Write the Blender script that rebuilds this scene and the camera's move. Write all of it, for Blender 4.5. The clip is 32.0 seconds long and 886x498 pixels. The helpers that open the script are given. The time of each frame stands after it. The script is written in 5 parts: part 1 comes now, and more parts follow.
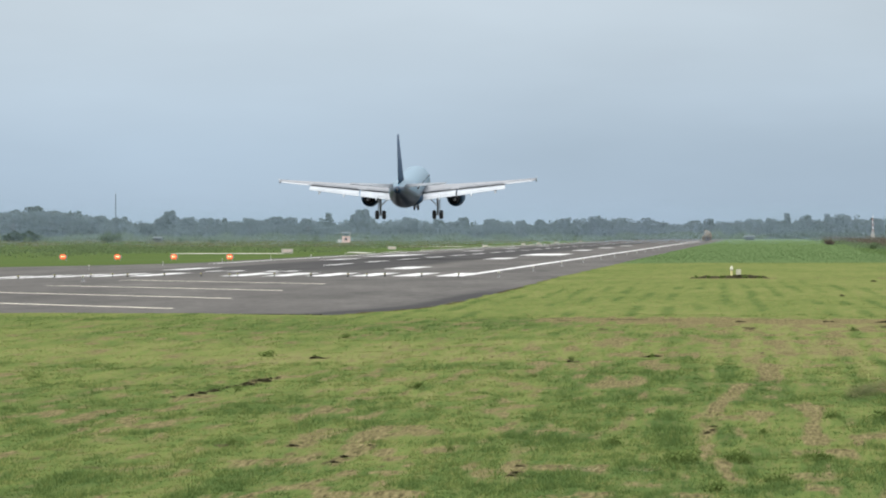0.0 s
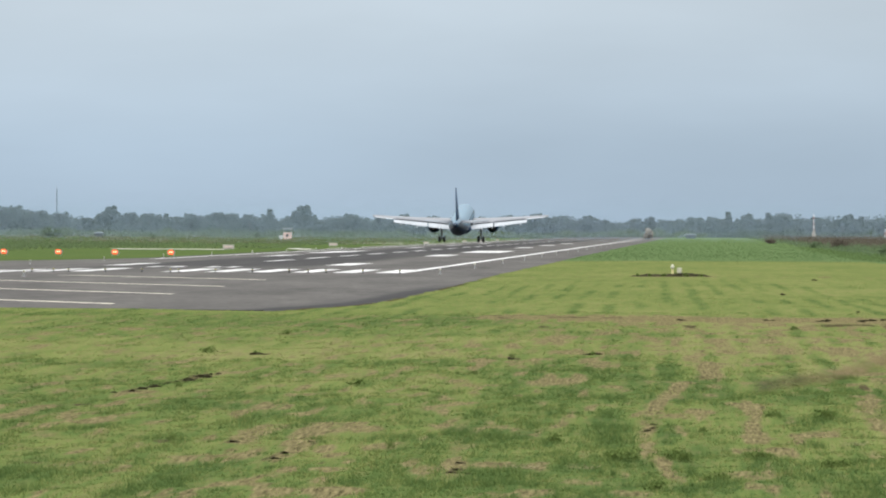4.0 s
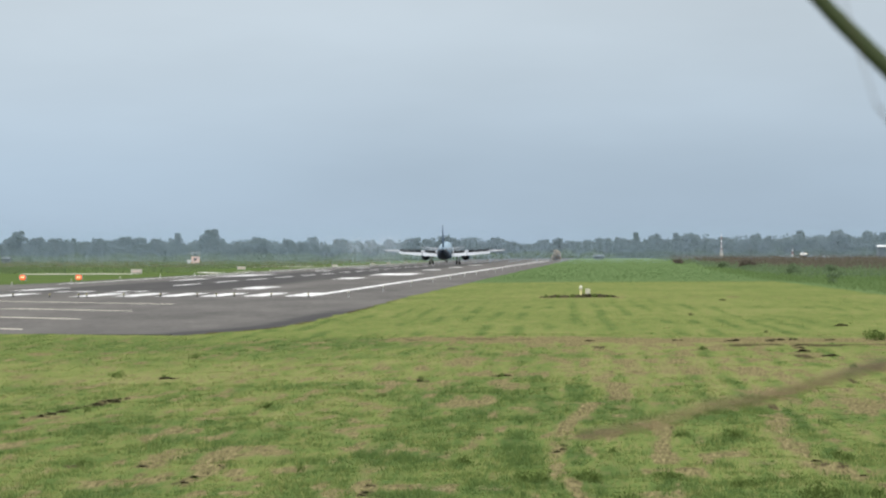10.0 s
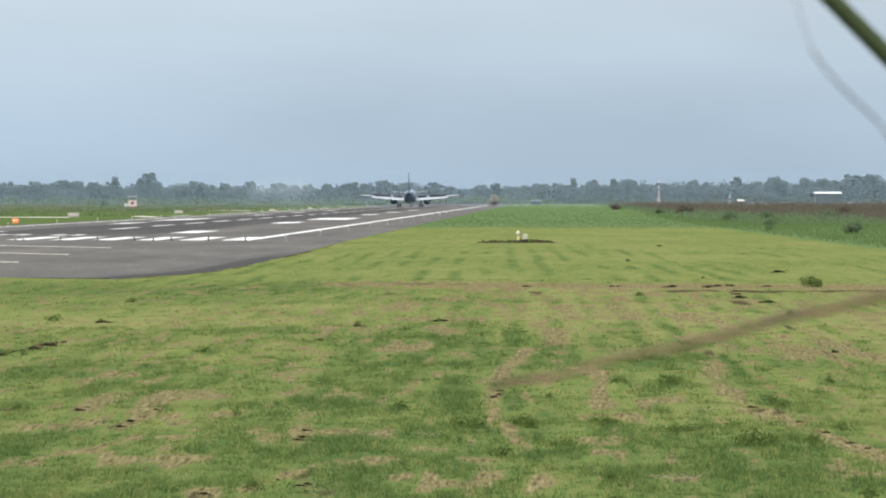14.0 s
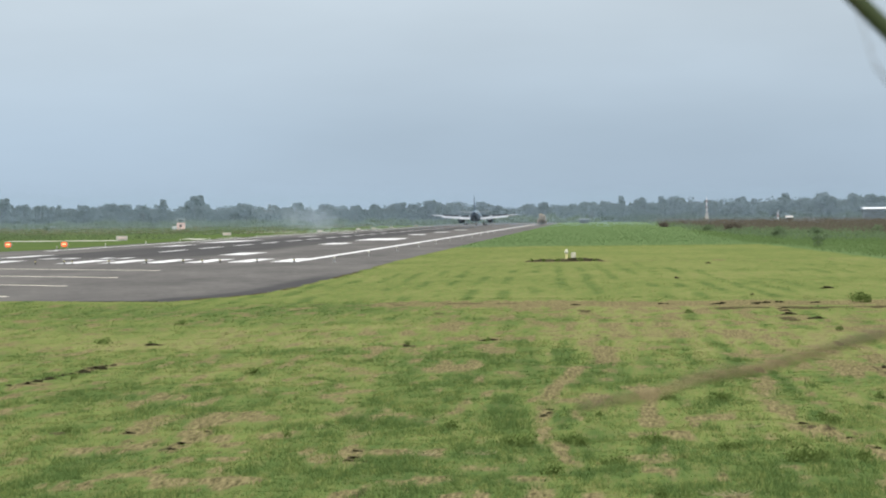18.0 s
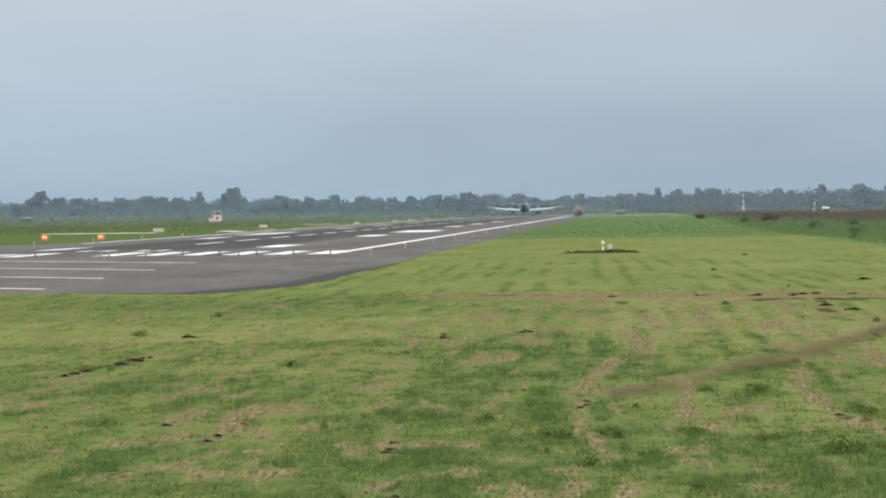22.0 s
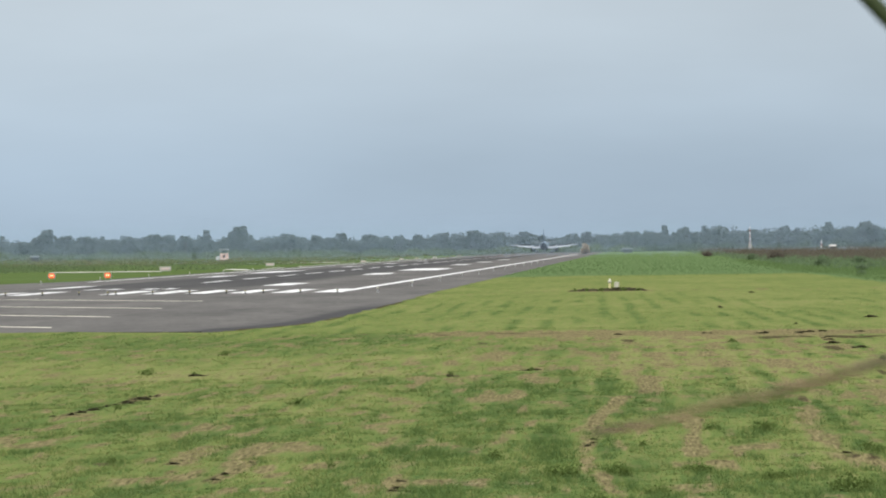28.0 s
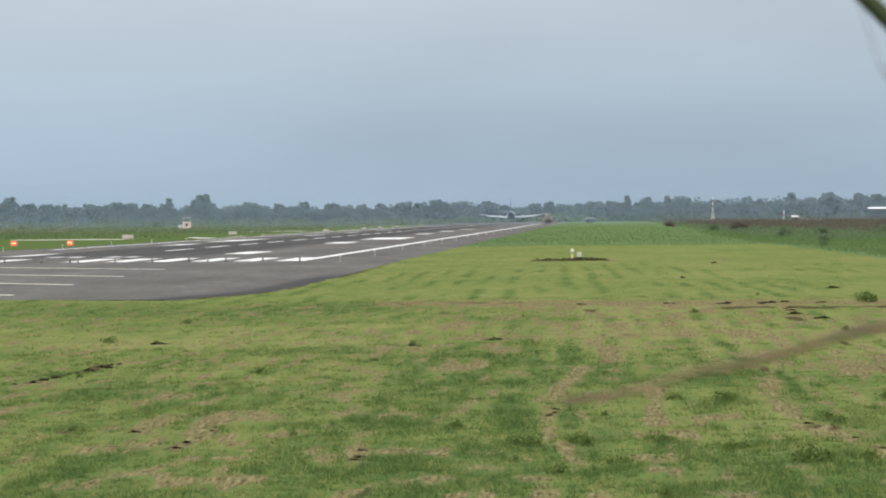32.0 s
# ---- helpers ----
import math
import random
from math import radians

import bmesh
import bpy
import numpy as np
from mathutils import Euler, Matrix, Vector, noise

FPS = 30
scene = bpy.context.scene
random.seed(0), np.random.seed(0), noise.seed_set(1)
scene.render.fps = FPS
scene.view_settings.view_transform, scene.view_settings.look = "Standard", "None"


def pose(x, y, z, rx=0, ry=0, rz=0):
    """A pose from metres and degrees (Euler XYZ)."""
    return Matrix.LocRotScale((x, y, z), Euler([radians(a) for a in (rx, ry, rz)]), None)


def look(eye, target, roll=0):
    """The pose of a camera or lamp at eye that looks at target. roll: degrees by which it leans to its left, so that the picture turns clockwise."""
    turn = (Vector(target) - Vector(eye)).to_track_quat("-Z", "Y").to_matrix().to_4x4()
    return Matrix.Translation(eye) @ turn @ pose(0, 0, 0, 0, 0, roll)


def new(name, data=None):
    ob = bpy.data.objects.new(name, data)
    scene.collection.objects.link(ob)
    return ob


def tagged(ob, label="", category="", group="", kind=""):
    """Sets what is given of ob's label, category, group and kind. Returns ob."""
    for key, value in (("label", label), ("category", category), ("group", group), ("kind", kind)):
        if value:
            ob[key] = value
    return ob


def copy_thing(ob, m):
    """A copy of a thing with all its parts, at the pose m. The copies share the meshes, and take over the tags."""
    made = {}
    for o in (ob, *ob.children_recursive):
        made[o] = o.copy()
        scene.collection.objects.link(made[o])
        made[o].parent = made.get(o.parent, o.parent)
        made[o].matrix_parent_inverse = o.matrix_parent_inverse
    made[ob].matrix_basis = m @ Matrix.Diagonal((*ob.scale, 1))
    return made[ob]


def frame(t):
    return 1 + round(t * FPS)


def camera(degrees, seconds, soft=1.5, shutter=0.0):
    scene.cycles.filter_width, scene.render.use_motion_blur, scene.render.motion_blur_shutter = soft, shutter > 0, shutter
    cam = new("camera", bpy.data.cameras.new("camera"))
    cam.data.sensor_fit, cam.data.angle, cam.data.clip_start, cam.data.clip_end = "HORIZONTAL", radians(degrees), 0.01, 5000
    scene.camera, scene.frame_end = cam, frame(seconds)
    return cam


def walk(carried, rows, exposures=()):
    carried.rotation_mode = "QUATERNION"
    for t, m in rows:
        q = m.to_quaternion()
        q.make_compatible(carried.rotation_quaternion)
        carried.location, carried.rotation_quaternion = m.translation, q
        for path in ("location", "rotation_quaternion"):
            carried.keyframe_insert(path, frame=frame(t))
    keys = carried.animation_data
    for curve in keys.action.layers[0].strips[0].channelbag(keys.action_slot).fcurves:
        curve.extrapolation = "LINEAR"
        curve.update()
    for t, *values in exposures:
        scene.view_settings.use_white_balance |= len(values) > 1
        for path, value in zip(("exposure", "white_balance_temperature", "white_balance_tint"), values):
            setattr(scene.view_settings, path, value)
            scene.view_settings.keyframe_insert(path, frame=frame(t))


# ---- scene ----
EYE = 3.5                     # height of the lens over the runway
RUNWAY_X = -45.9              # centre line of the runway, which runs along +y
cam = camera(11.2, 32.0, soft=1.95, shutter=0.2)
cam.data.dof.use_dof = True
cam.data.dof.focus_distance = 600.0
cam.data.dof.aperture_fstop = 75.0

# seconds, yaw to the left of the runway's direction, pitch, lean (degrees)
WALK = (
    (0.0, 3.976, -0.208, 0.00), (0.5, 3.963, -0.100, -0.01), (1.0, 3.889, -0.108, 0.16), (1.5, 3.668, -0.298, 0.36),
    (2.0, 3.546, -0.350, 0.29), (2.5, 3.323, -0.307, 0.28), (3.0, 3.308, -0.307, 0.29), (3.5, 3.303, -0.237, 0.35),
    (4.0, 3.232, -0.246, 0.32), (4.5, 2.902, -0.215, 0.33), (6.5, 2.903, -0.214, 0.14), (7.0, 2.855, -0.129, 0.12),
    (7.5, 2.807, -0.118, 0.13), (8.0, 2.752, -0.205, 0.12), (8.5, 2.992, -0.100, -0.17), (8.6, 3.133, -0.067, -0.15),
    (8.7, 3.193, -0.046, -0.12), (8.8, 3.237, 0.005, -0.10), (8.9, 3.302, 0.097, -0.07), (9.0, 3.301, 0.067, -0.05),
    (9.1, 3.289, 0.203, 0.09), (9.2, 3.555, 0.051, 0.23), (9.3, 3.671, 0.079, 0.37), (9.4, 3.861, -0.120, 0.51),
    (9.5, 3.837, -0.471, 0.65), (9.6, 4.059, -0.837, 0.49), (9.7, 3.666, -0.736, 0.33), (9.8, 2.938, -0.126, 0.18),
    (9.9, 2.329, 0.171, 0.02), (10.0, 2.068, 0.040, -0.14), (10.1, 2.142, -0.213, -0.06), (10.2, 2.197, -0.366, 0.01),
    (10.3, 2.440, -0.591, 0.09), (10.4, 2.564, -0.902, 0.17), (10.5, 2.282, -0.941, 0.25), (10.6, 2.061, -0.792, 0.36),
    (10.7, 1.819, -0.639, 0.48), (10.8, 1.745, -0.589, 0.59), (10.9, 1.723, -0.519, 0.71), (11.0, 1.723, -0.492, 0.82),
    (11.2, 1.840, -0.552, 0.83), (11.5, 1.843, -0.843, 0.84), (12.0, 1.724, -0.893, 0.66), (12.5, 1.614, -0.882, 0.35),
    (13.0, 1.360, -0.807, 0.34), (13.5, 1.291, -0.704, 0.25), (15.5, 1.396, -0.621, -0.31), (16.0, 1.450, -0.665, -0.33),
    (16.5, 1.526, -0.646, -0.40), (17.0, 1.802, -0.651, -0.51), (17.5, 1.880, -0.495, -0.49), (18.0, 1.887, -0.408, -0.49),
    (18.5, 1.984, -0.338, -0.42), (19.0, 2.008, -0.507, -0.34), (19.5, 2.042, -0.562, -0.31), (20.0, 2.129, -0.517, -0.34),
    (20.5, 2.139, -0.499, -0.40), (21.0, 2.143, -0.480, -0.44), (21.5, 2.263, -0.568, -0.54), (22.0, 2.350, -0.507, -0.59),
    (22.5, 2.348, -0.409, -0.59), (23.0, 2.249, -0.296, -0.55), (23.5, 2.280, -0.358, -0.61), (24.0, 2.337, -0.338, -0.60),
    (24.5, 2.655, -0.117, -0.52), (25.0, 2.620, -0.009, -0.32), (25.5, 2.585, -0.070, -0.26), (27.5, 2.574, -0.107, -0.52),
    (28.0, 2.431, -0.023, -0.65), (28.5, 2.553, -0.000, -0.77), (29.0, 2.619, -0.007, -0.77), (29.5, 2.739, -0.047, -0.62),
    (30.0, 2.388, -0.025, -0.16), (30.1, 2.180, -0.073, -0.18), (30.2, 1.959, -0.097, -0.20), (30.3, 1.854, -0.119, -0.22),
    (30.4, 1.797, -0.170, -0.23), (30.5, 1.789, -0.238, -0.25), (31.0, 1.813, -0.277, -0.34), (31.5, 1.874, -0.266, -0.34),
    (31.8, 1.930, -0.380, -0.38), (32.0, 1.961, -0.417, -0.41),
)

walk(cam, [(t, pose(0, 0, EYE, 90 + pitch, 0, yaw) @ pose(0, 0, 0, 0, 0, lean)) for t, yaw, pitch, lean in WALK],
     exposures=((0.0, 0.1), (4.0, 0.1), (7.0, 0.12), (8.2, 0.14), (9.0, 0.02), (9.6, 0.0), (10.2, 0.2), (10.5, 0.36), (11.0, 0.24), (13.0, 0.22), (16.0, 0.18), (17.5, 0.16), (19.0, 0.03), (24.0, 0.0), (28.0, 0.04), (32.0, 0.0)))

# ---- sky and sun ----
world = bpy.data.worlds.new("overcast_sky")
scene.world = world
world.use_nodes = True
wn, wl = world.node_tree.nodes, world.node_tree.links
wn.clear()
SUN_ELEVATION, SUN_ROTATION = radians(52), radians(215)


def wnode(kind, **kw):
    n = wn.new(kind)
    for k, v in kw.items():
        n.inputs[k].default_value = v
    return n


w_co = wnode("ShaderNodeTexCoord")
w_sep = wnode("ShaderNodeSeparateXYZ")
wl.new(w_co.outputs["Generated"], w_sep.inputs[0])
w_ramp = wnode("ShaderNodeValToRGB")
cr = w_ramp.color_ramp
cr.elements[0].position, cr.elements[0].color = 0.0, (0.335, 0.435, 0.545, 1)
cr.elements[1].position, cr.elements[1].color = 1.0, (2.75, 2.8, 2.85, 1)
for at_z, col in ((0.018, (0.37, 0.47, 0.575, 1)), (0.045, (0.46, 0.542, 0.618, 1)), (0.075, (0.535, 0.597, 0.65, 1)), (0.3, (1.35, 1.4, 1.46, 1))):
    e = cr.elements.new(at_z)
    e.color = col
wl.new(w_sep.outputs["Z"], w_ramp.inputs[0])
# soft sheets of cloud, drawn out along the horizon
w_map = wnode("ShaderNodeMapping", Scale=(2.2, 2.2, 9.0), Location=(0.7, 0.1, 0.35))
wl.new(w_co.outputs["Generated"], w_map.inputs[0])
w_noise = wnode("ShaderNodeTexNoise", Scale=3.0, Detail=5.0, Roughness=0.5)
wl.new(w_map.outputs[0], w_noise.inputs["Vector"])
w_amt = wnode("ShaderNodeMapRange")
for k, v in zip((1, 2, 3, 4), (0.25, 0.75, 0.9, 1.1)):
    w_amt.inputs[k].default_value = v
wl.new(w_noise.outputs["Fac"], w_amt.inputs[0])
# the cloud is thinner, and brighter, towards the west
w_west = wnode("ShaderNodeMapRange")
for k, v in zip((1, 2, 3, 4), (-0.16, 0.06, 1.075, 1.0)):
    w_west.inputs[k].default_value = v
wl.new(w_sep.outputs["X"], w_west.inputs[0])
w_mul = wnode("ShaderNodeMath")
w_mul.operation = "MULTIPLY"
wl.new(w_amt.outputs[0], w_mul.inputs[0])
wl.new(w_west.outputs[0], w_mul.inputs[1])
w_cloud = wnode("ShaderNodeVectorMath")
w_cloud.operation = "SCALE"
wl.new(w_ramp.outputs["Color"], w_cloud.inputs[0])
wl.new(w_mul.outputs[0], w_cloud.inputs["Scale"])
w_sky = wnode("ShaderNodeTexSky")
w_sky.sky_type, w_sky.sun_disc = "NISHITA", False
w_sky.sun_elevation, w_sky.sun_rotation = SUN_ELEVATION, SUN_ROTATION
w_b1 = wnode("ShaderNodeBackground", Strength=1.0)
w_b2 = wnode("ShaderNodeBackground", Strength=0.004)
wl.new(w_cloud.outputs[0], w_b1.inputs["Color"])
wl.new(w_sky.outputs[0], w_b2.inputs["Color"])
w_add = wnode("ShaderNodeAddShader")
wl.new(w_b1.outputs[0], w_add.inputs[0])
wl.new(w_b2.outputs[0], w_add.inputs[1])
w_out = wnode("ShaderNodeOutputWorld")
wl.new(w_add.outputs[0], w_out.inputs[0])

sun = new("sun", bpy.data.lights.new("sun", "SUN"))
sun.data.energy, sun.data.angle, sun.data.color = 1.5, radians(25), (1.0, 0.96, 0.9)
sun.matrix_world = look((-60, -120, 170), (0, 0, 0))
scene.view_settings.exposure = 0.0

# ---- materials ----


class Nodes:
    """Short writing of node materials."""

    def __init__(self, name):
        self.mat = bpy.data.materials.new(name)
        self.mat.use_nodes = True
        self.t = self.mat.node_tree
        self.t.nodes.clear()
        self.out = self.t.nodes.new("ShaderNodeOutputMaterial")

    def add(self, kind, ins=(), **attrs):
        n = self.t.nodes.new(kind)
        for k, v in attrs.items():
            if k == "operation":
                n.operation = v
            elif k == "blend_type":
                n.blend_type = v
            elif k == "data_type":
                n.data_type = v
            elif k == "attribute_name":
                n.attribute_name = v
        for k, v in dict(ins).items():
            self.put(v, n.inputs[k])
        return n

    def put(self, v, socket):
        if isinstance(v, bpy.types.NodeSocket):
            self.t.links.new(v, socket)
        elif isinstance(v, tuple) and len(v) == 3 and socket.type == "RGBA":
            socket.default_value = (*v, 1)
        else:
            socket.default_value = v

    def co(self, which="Object"):
        return self.add("ShaderNodeTexCoord").outputs[which]

    def noise(self, vec, scale, detail=4.0, rough=0.55, stretch=None):
        if stretch:
            vec = self.add("ShaderNodeMapping", {0: vec, "Scale": stretch}).outputs[0]
        return self.add("ShaderNodeTexNoise", {"Vector": vec, "Scale": scale, "Detail": detail, "Roughness": rough}).outputs["Fac"]

    def ramp(self, fac, stops):
        n = self.add("ShaderNodeValToRGB", {0: fac})
        e = n.color_ramp.elements
        while len(e) < len(stops):
            e.new(0.5)
        for el, (p, c) in zip(e, stops):
            el.position, el.color = p, (*c, 1) if isinstance(c, tuple) else (c, c, c, 1)
        return n.outputs[0]

    def mix(self, fac, a, b, how="MIX"):
        n = self.add("ShaderNodeMixRGB", {0: fac, 1: a, 2: b}, blend_type=how)
        return n.outputs[0]

    def math(self, op, a, b=0.0):
        return self.add("ShaderNodeMath", {0: a, 1: b}, operation=op).outputs[0]

    def attr(self, name):
        return self.add("ShaderNodeAttribute", attribute_name=name).outputs["Fac"]

    def done(self, color, rough=0.6, metal=0.0, bump=None, bump_d=0.01, bump_s=0.5, **more):
        ins = {"Base Color": color, "Roughness": rough, "Metallic": metal}
        for k, v in more.items():
            ins[k.replace("_", " ")] = v
        p = self.add("ShaderNodeBsdfPrincipled", ins)
        if bump is not None:
            b = self.add("ShaderNodeBump", {"Height": bump, "Distance": bump_d, "Strength": bump_s})
            self.put(b.outputs[0], p.inputs["Normal"])
        self.put(p.outputs[0], self.out.inputs[0])
        return self.mat


def paint(name, col, rough=0.4, metal=0.0, var=0.12, scale=3.0, **more):
    """Painted or bare surface with faint dirt at two scales."""
    n = Nodes(name)
    co = n.co()
    big, small = n.noise(co, scale, 3), n.noise(co, scale * 9, 3)
    dark = tuple(c * (1 - 2 * var) for c in col)
    c = n.mix(n.ramp(big, [(0.35, 0.0), (0.7, 1.0)]), dark, col)
    c = n.mix(n.math("MULTIPLY", small, 0.25), c, tuple(x * (1 - var) for x in col))
    return n.done(c, rough, metal, **more)


def grass_colour(n, tone, soil, random=None, speckle=1.5):
    """Mown grass from straw to lush green by tone, with bare soil where it is worn."""
    co = n.co()
    fine = n.noise(co, 7.0, 5, 0.68, (1.0, 0.075, 1.0))
    mid = n.noise(co, 1.3, 4, 0.62, (1.0, 0.1, 1.0))
    v = n.math("ADD", tone, n.math("MULTIPLY", n.math("SUBTRACT", fine, 0.5), speckle))
    v = n.math("ADD", v, n.math("MULTIPLY", n.math("SUBTRACT", mid, 0.5), 0.75))
    if random is not None:
        v = n.math("ADD", v, n.math("MULTIPLY", n.math("SUBTRACT", random, 0.5), 0.4))
    c = n.ramp(v, [(0.0, (0.195, 0.178, 0.081)), (0.22, (0.203, 0.217, 0.08)), (0.45, (0.151, 0.185, 0.057)), (0.75, (0.1, 0.144, 0.044)), (1.0, (0.07, 0.11, 0.034))])
    # rank growth: paler and bluer, with some distant haze in the colour
    rank = n.ramp(n.math("ADD", n.math("MULTIPLY", fine, 0.5), n.math("MULTIPLY", mid, 0.5)), [(0.3, (0.1, 0.158, 0.063)), (0.7, (0.124, 0.184, 0.076))])
    c = n.mix(n.attr("rank"), c, rank)
    grit = n.noise(co, 16.0, 4, 0.72, (1.0, 0.09, 1.0))
    earth = n.ramp(grit, [(0.36, (0.045, 0.034, 0.02)), (0.44, (0.115, 0.093, 0.048)), (0.52, (0.2, 0.163, 0.085)), (0.7, (0.31, 0.256, 0.138))])
    crumb = n.noise(co, 3.6, 5, 0.75, (1.0, 0.08, 1.0))
    s = n.math("MULTIPLY", soil, n.math("ADD", crumb, n.math("MULTIPLY", fine, 0.5)))
    s = n.math("MULTIPLY", n.ramp(s, [(0.32, 0.0), (0.9, 1.0)]), 0.9)
    c = n.mix(s, c, earth)
    lumps = n.noise(co, 9.0, 4, 0.7, (1.0, 0.08, 1.0))
    m = n.math("MULTIPLY", n.attr("mud"), n.math("ADD", n.math("MULTIPLY", lumps, 1.1), n.math("MULTIPLY", crumb, 0.5)))
    return n.mix(n.ramp(m, [(0.42, 0.0), (0.68, 0.92)]), c, n.ramp(lumps, [(0.35, (0.03, 0.022, 0.013)), (0.6, (0.075, 0.06, 0.036))])), fine


def make_ground_material():
    n = Nodes("grass_field")
    c, fine = grass_colour(n, n.attr("tone"), n.attr("soil"))
    # whole ground colour darkened: shade between the blades is put into it
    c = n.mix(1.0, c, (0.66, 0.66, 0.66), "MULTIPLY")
    # brown thatch showing in fine patches
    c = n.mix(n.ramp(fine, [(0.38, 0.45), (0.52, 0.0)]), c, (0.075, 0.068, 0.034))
    return n.done(c, 0.9, bump=fine, bump_d=0.06, bump_s=0.6, Specular_IOR_Level=0.0)


def make_blade_material():
    n = Nodes("grass_blades")
    rnd = n.add("ShaderNodeNewGeometry").outputs["Random Per Island"]
    c, fine = grass_colour(n, n.attr("tone"), n.attr("soil"), rnd, 1.5)
    d = n.add("ShaderNodeBsdfDiffuse", {"Color": c})
    t = n.add("ShaderNodeBsdfTranslucent", {"Color": c})
    m = n.add("ShaderNodeMixShader", {0: 0.3, 1: d.outputs[0], 2: t.outputs[0]})
    n.put(m.outputs[0], n.out.inputs[0])
    return n.mat


def make_asphalt():
    n = Nodes("asphalt")
    co = n.co()
    big = n.noise(co, 0.16, 5, 0.65, (1.0, 0.14, 1.0))
    mid = n.noise(co, 0.5, 4, 0.6)
    fine = n.noise(co, 14.0, 3)
    v = n.math("ADD", n.math("MULTIPLY", big, 0.6), n.math("MULTIPLY", mid, 0.4))
    c = n.ramp(v, [(0.38, (0.034, 0.032, 0.029)), (0.46, (0.055, 0.051, 0.047)), (0.54, (0.071, 0.066, 0.06)), (0.62, (0.096, 0.09, 0.081))])
    # patchy stone and bitumen, scars across the lanes
    grain = n.noise(co, 2.6, 5, 0.7, (1.0, 0.22, 1.0))
    c = n.mix(n.ramp(grain, [(0.36, 0.5), (0.5, 0.0)]), c, (0.029, 0.027, 0.025))
    c = n.mix(n.ramp(grain, [(0.55, 0.0), (0.72, 0.5)]), c, (0.1, 0.093, 0.083))
    # worn rubber along the wheel tracks
    rub = n.attr("rubber")
    rub = n.math("MULTIPLY", rub, n.ramp(n.noise(co, 0.25, 4, 0.6, (1.6, 0.06, 1.0)), [(0.2, 0.55), (0.6, 1.0)]))
    c = n.mix(rub, c, (0.017, 0.0165, 0.017))
    c = n.mix(n.math("MULTIPLY", fine, 0.22), c, (0.11, 0.105, 0.096))
    return n.done(c, 0.86, bump=fine, bump_d=0.01, bump_s=0.4, Specular_IOR_Level=0.05)


def make_marking(name, col, keep=0.35):
    """Road paint worn through to the asphalt."""
    n = Nodes(name)
    co = n.co()
    w = n.noise(co, 1.2, 5, 0.7, (1.0, 0.4, 1.0))
    c = n.mix(n.ramp(w, [(keep, 1.0), (keep + 0.14, 0.0)]), col, (0.2, 0.195, 0.18))
    c = n.mix(n.math("MULTIPLY", n.noise(co, 9.0, 3), 0.2), c, (0.45, 0.43, 0.4))
    return n.done(c, 0.7, Specular_IOR_Level=0.2)


def make_leaves(name, a, b, trans=0.25):
    n = Nodes(name)
    rnd = n.add("ShaderNodeNewGeometry").outputs["Random Per Island"]
    ob = n.add("ShaderNodeObjectInfo").outputs["Random"]
    v = n.math("ADD", n.math("MULTIPLY", rnd, 0.65), n.math("MULTIPLY", ob, 0.35))
    v = n.math("ADD", n.math("MULTIPLY", v, 0.8), n.math("MULTIPLY", n.noise(n.co(), 1.3, 3), 0.2))
    c = n.ramp(v, [(0.1, a), (0.9, b)])
    d = n.add("ShaderNodeBsdfDiffuse", {"Color": c})
    t = n.add("ShaderNodeBsdfTranslucent", {"Color": c})
    m = n.add("ShaderNodeMixShader", {0: trans, 1: d.outputs[0], 2: t.outputs[0]})
    n.put(m.outputs[0], n.out.inputs[0])
    return n.mat


def make_glow(name, col, strength):
    n = Nodes(name)
    e = n.add("ShaderNodeEmission", {"Color": col, "Strength": strength})
    n.put(e.outputs[0], n.out.inputs[0])
    return n.mat


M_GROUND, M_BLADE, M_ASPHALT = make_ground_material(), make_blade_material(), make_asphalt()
M_WHITE_LINE = make_marking("white_line_paint", (0.6, 0.6, 0.59), 0.42)
M_PALE_LINE = make_marking("faded_yellow_paint", (0.6, 0.55, 0.44), 0.3)
# far trees: part of the distant haze is in this bluish leaf colour
M_LEAF_FAR = make_leaves("hazed_far_foliage", (0.098, 0.13, 0.126), (0.126, 0.158, 0.15), 0.5)
M_THICKET = make_leaves("far_thicket_foliage", (0.092, 0.13, 0.07), (0.12, 0.155, 0.084), 0.4)
M_THICKET_BLUE = make_leaves("far_undergrowth", (0.06, 0.085, 0.06), (0.08, 0.105, 0.07), 0.4)
M_LEAF_MID = make_leaves("scrub_foliage", (0.09, 0.132, 0.072), (0.124, 0.165, 0.09), 0.5)
M_LEAF_RANK = make_leaves("rank_green_leaves", (0.09, 0.138, 0.05), (0.108, 0.156, 0.058), 0.5)
M_LEAF_DARK = make_leaves("dark_scrub", (0.088, 0.078, 0.06), (0.122, 0.106, 0.083), 0.5)
M_LEAF_DEEP = make_leaves("deep_green_foliage", (0.03, 0.05, 0.03), (0.05, 0.075, 0.04))
M_LEAF_HAZE = make_leaves("pale_scrub_foliage", (0.082, 0.118, 0.058), (0.12, 0.155, 0.078))
M_LEAF_DRYISH = make_leaves("brownish_growth", (0.12, 0.125, 0.085), (0.185, 0.165, 0.12))
M_LEAF_WEED = make_leaves("weed_leaves", (0.07, 0.105, 0.028), (0.125, 0.165, 0.05))
M_LEAF_DRY = make_leaves("dry_foliage", (0.4, 0.36, 0.3), (0.49, 0.44, 0.37), 0.5)
M_BARK = paint("bark", (0.12, 0.1, 0.08), 0.9)
M_WHITE = paint("white_paint", (0.78, 0.79, 0.8), 0.35, var=0.06, scale=0.8)
M_WING = paint("wing_grey_paint", (0.12, 0.128, 0.14), 0.42, var=0.1, scale=0.7)
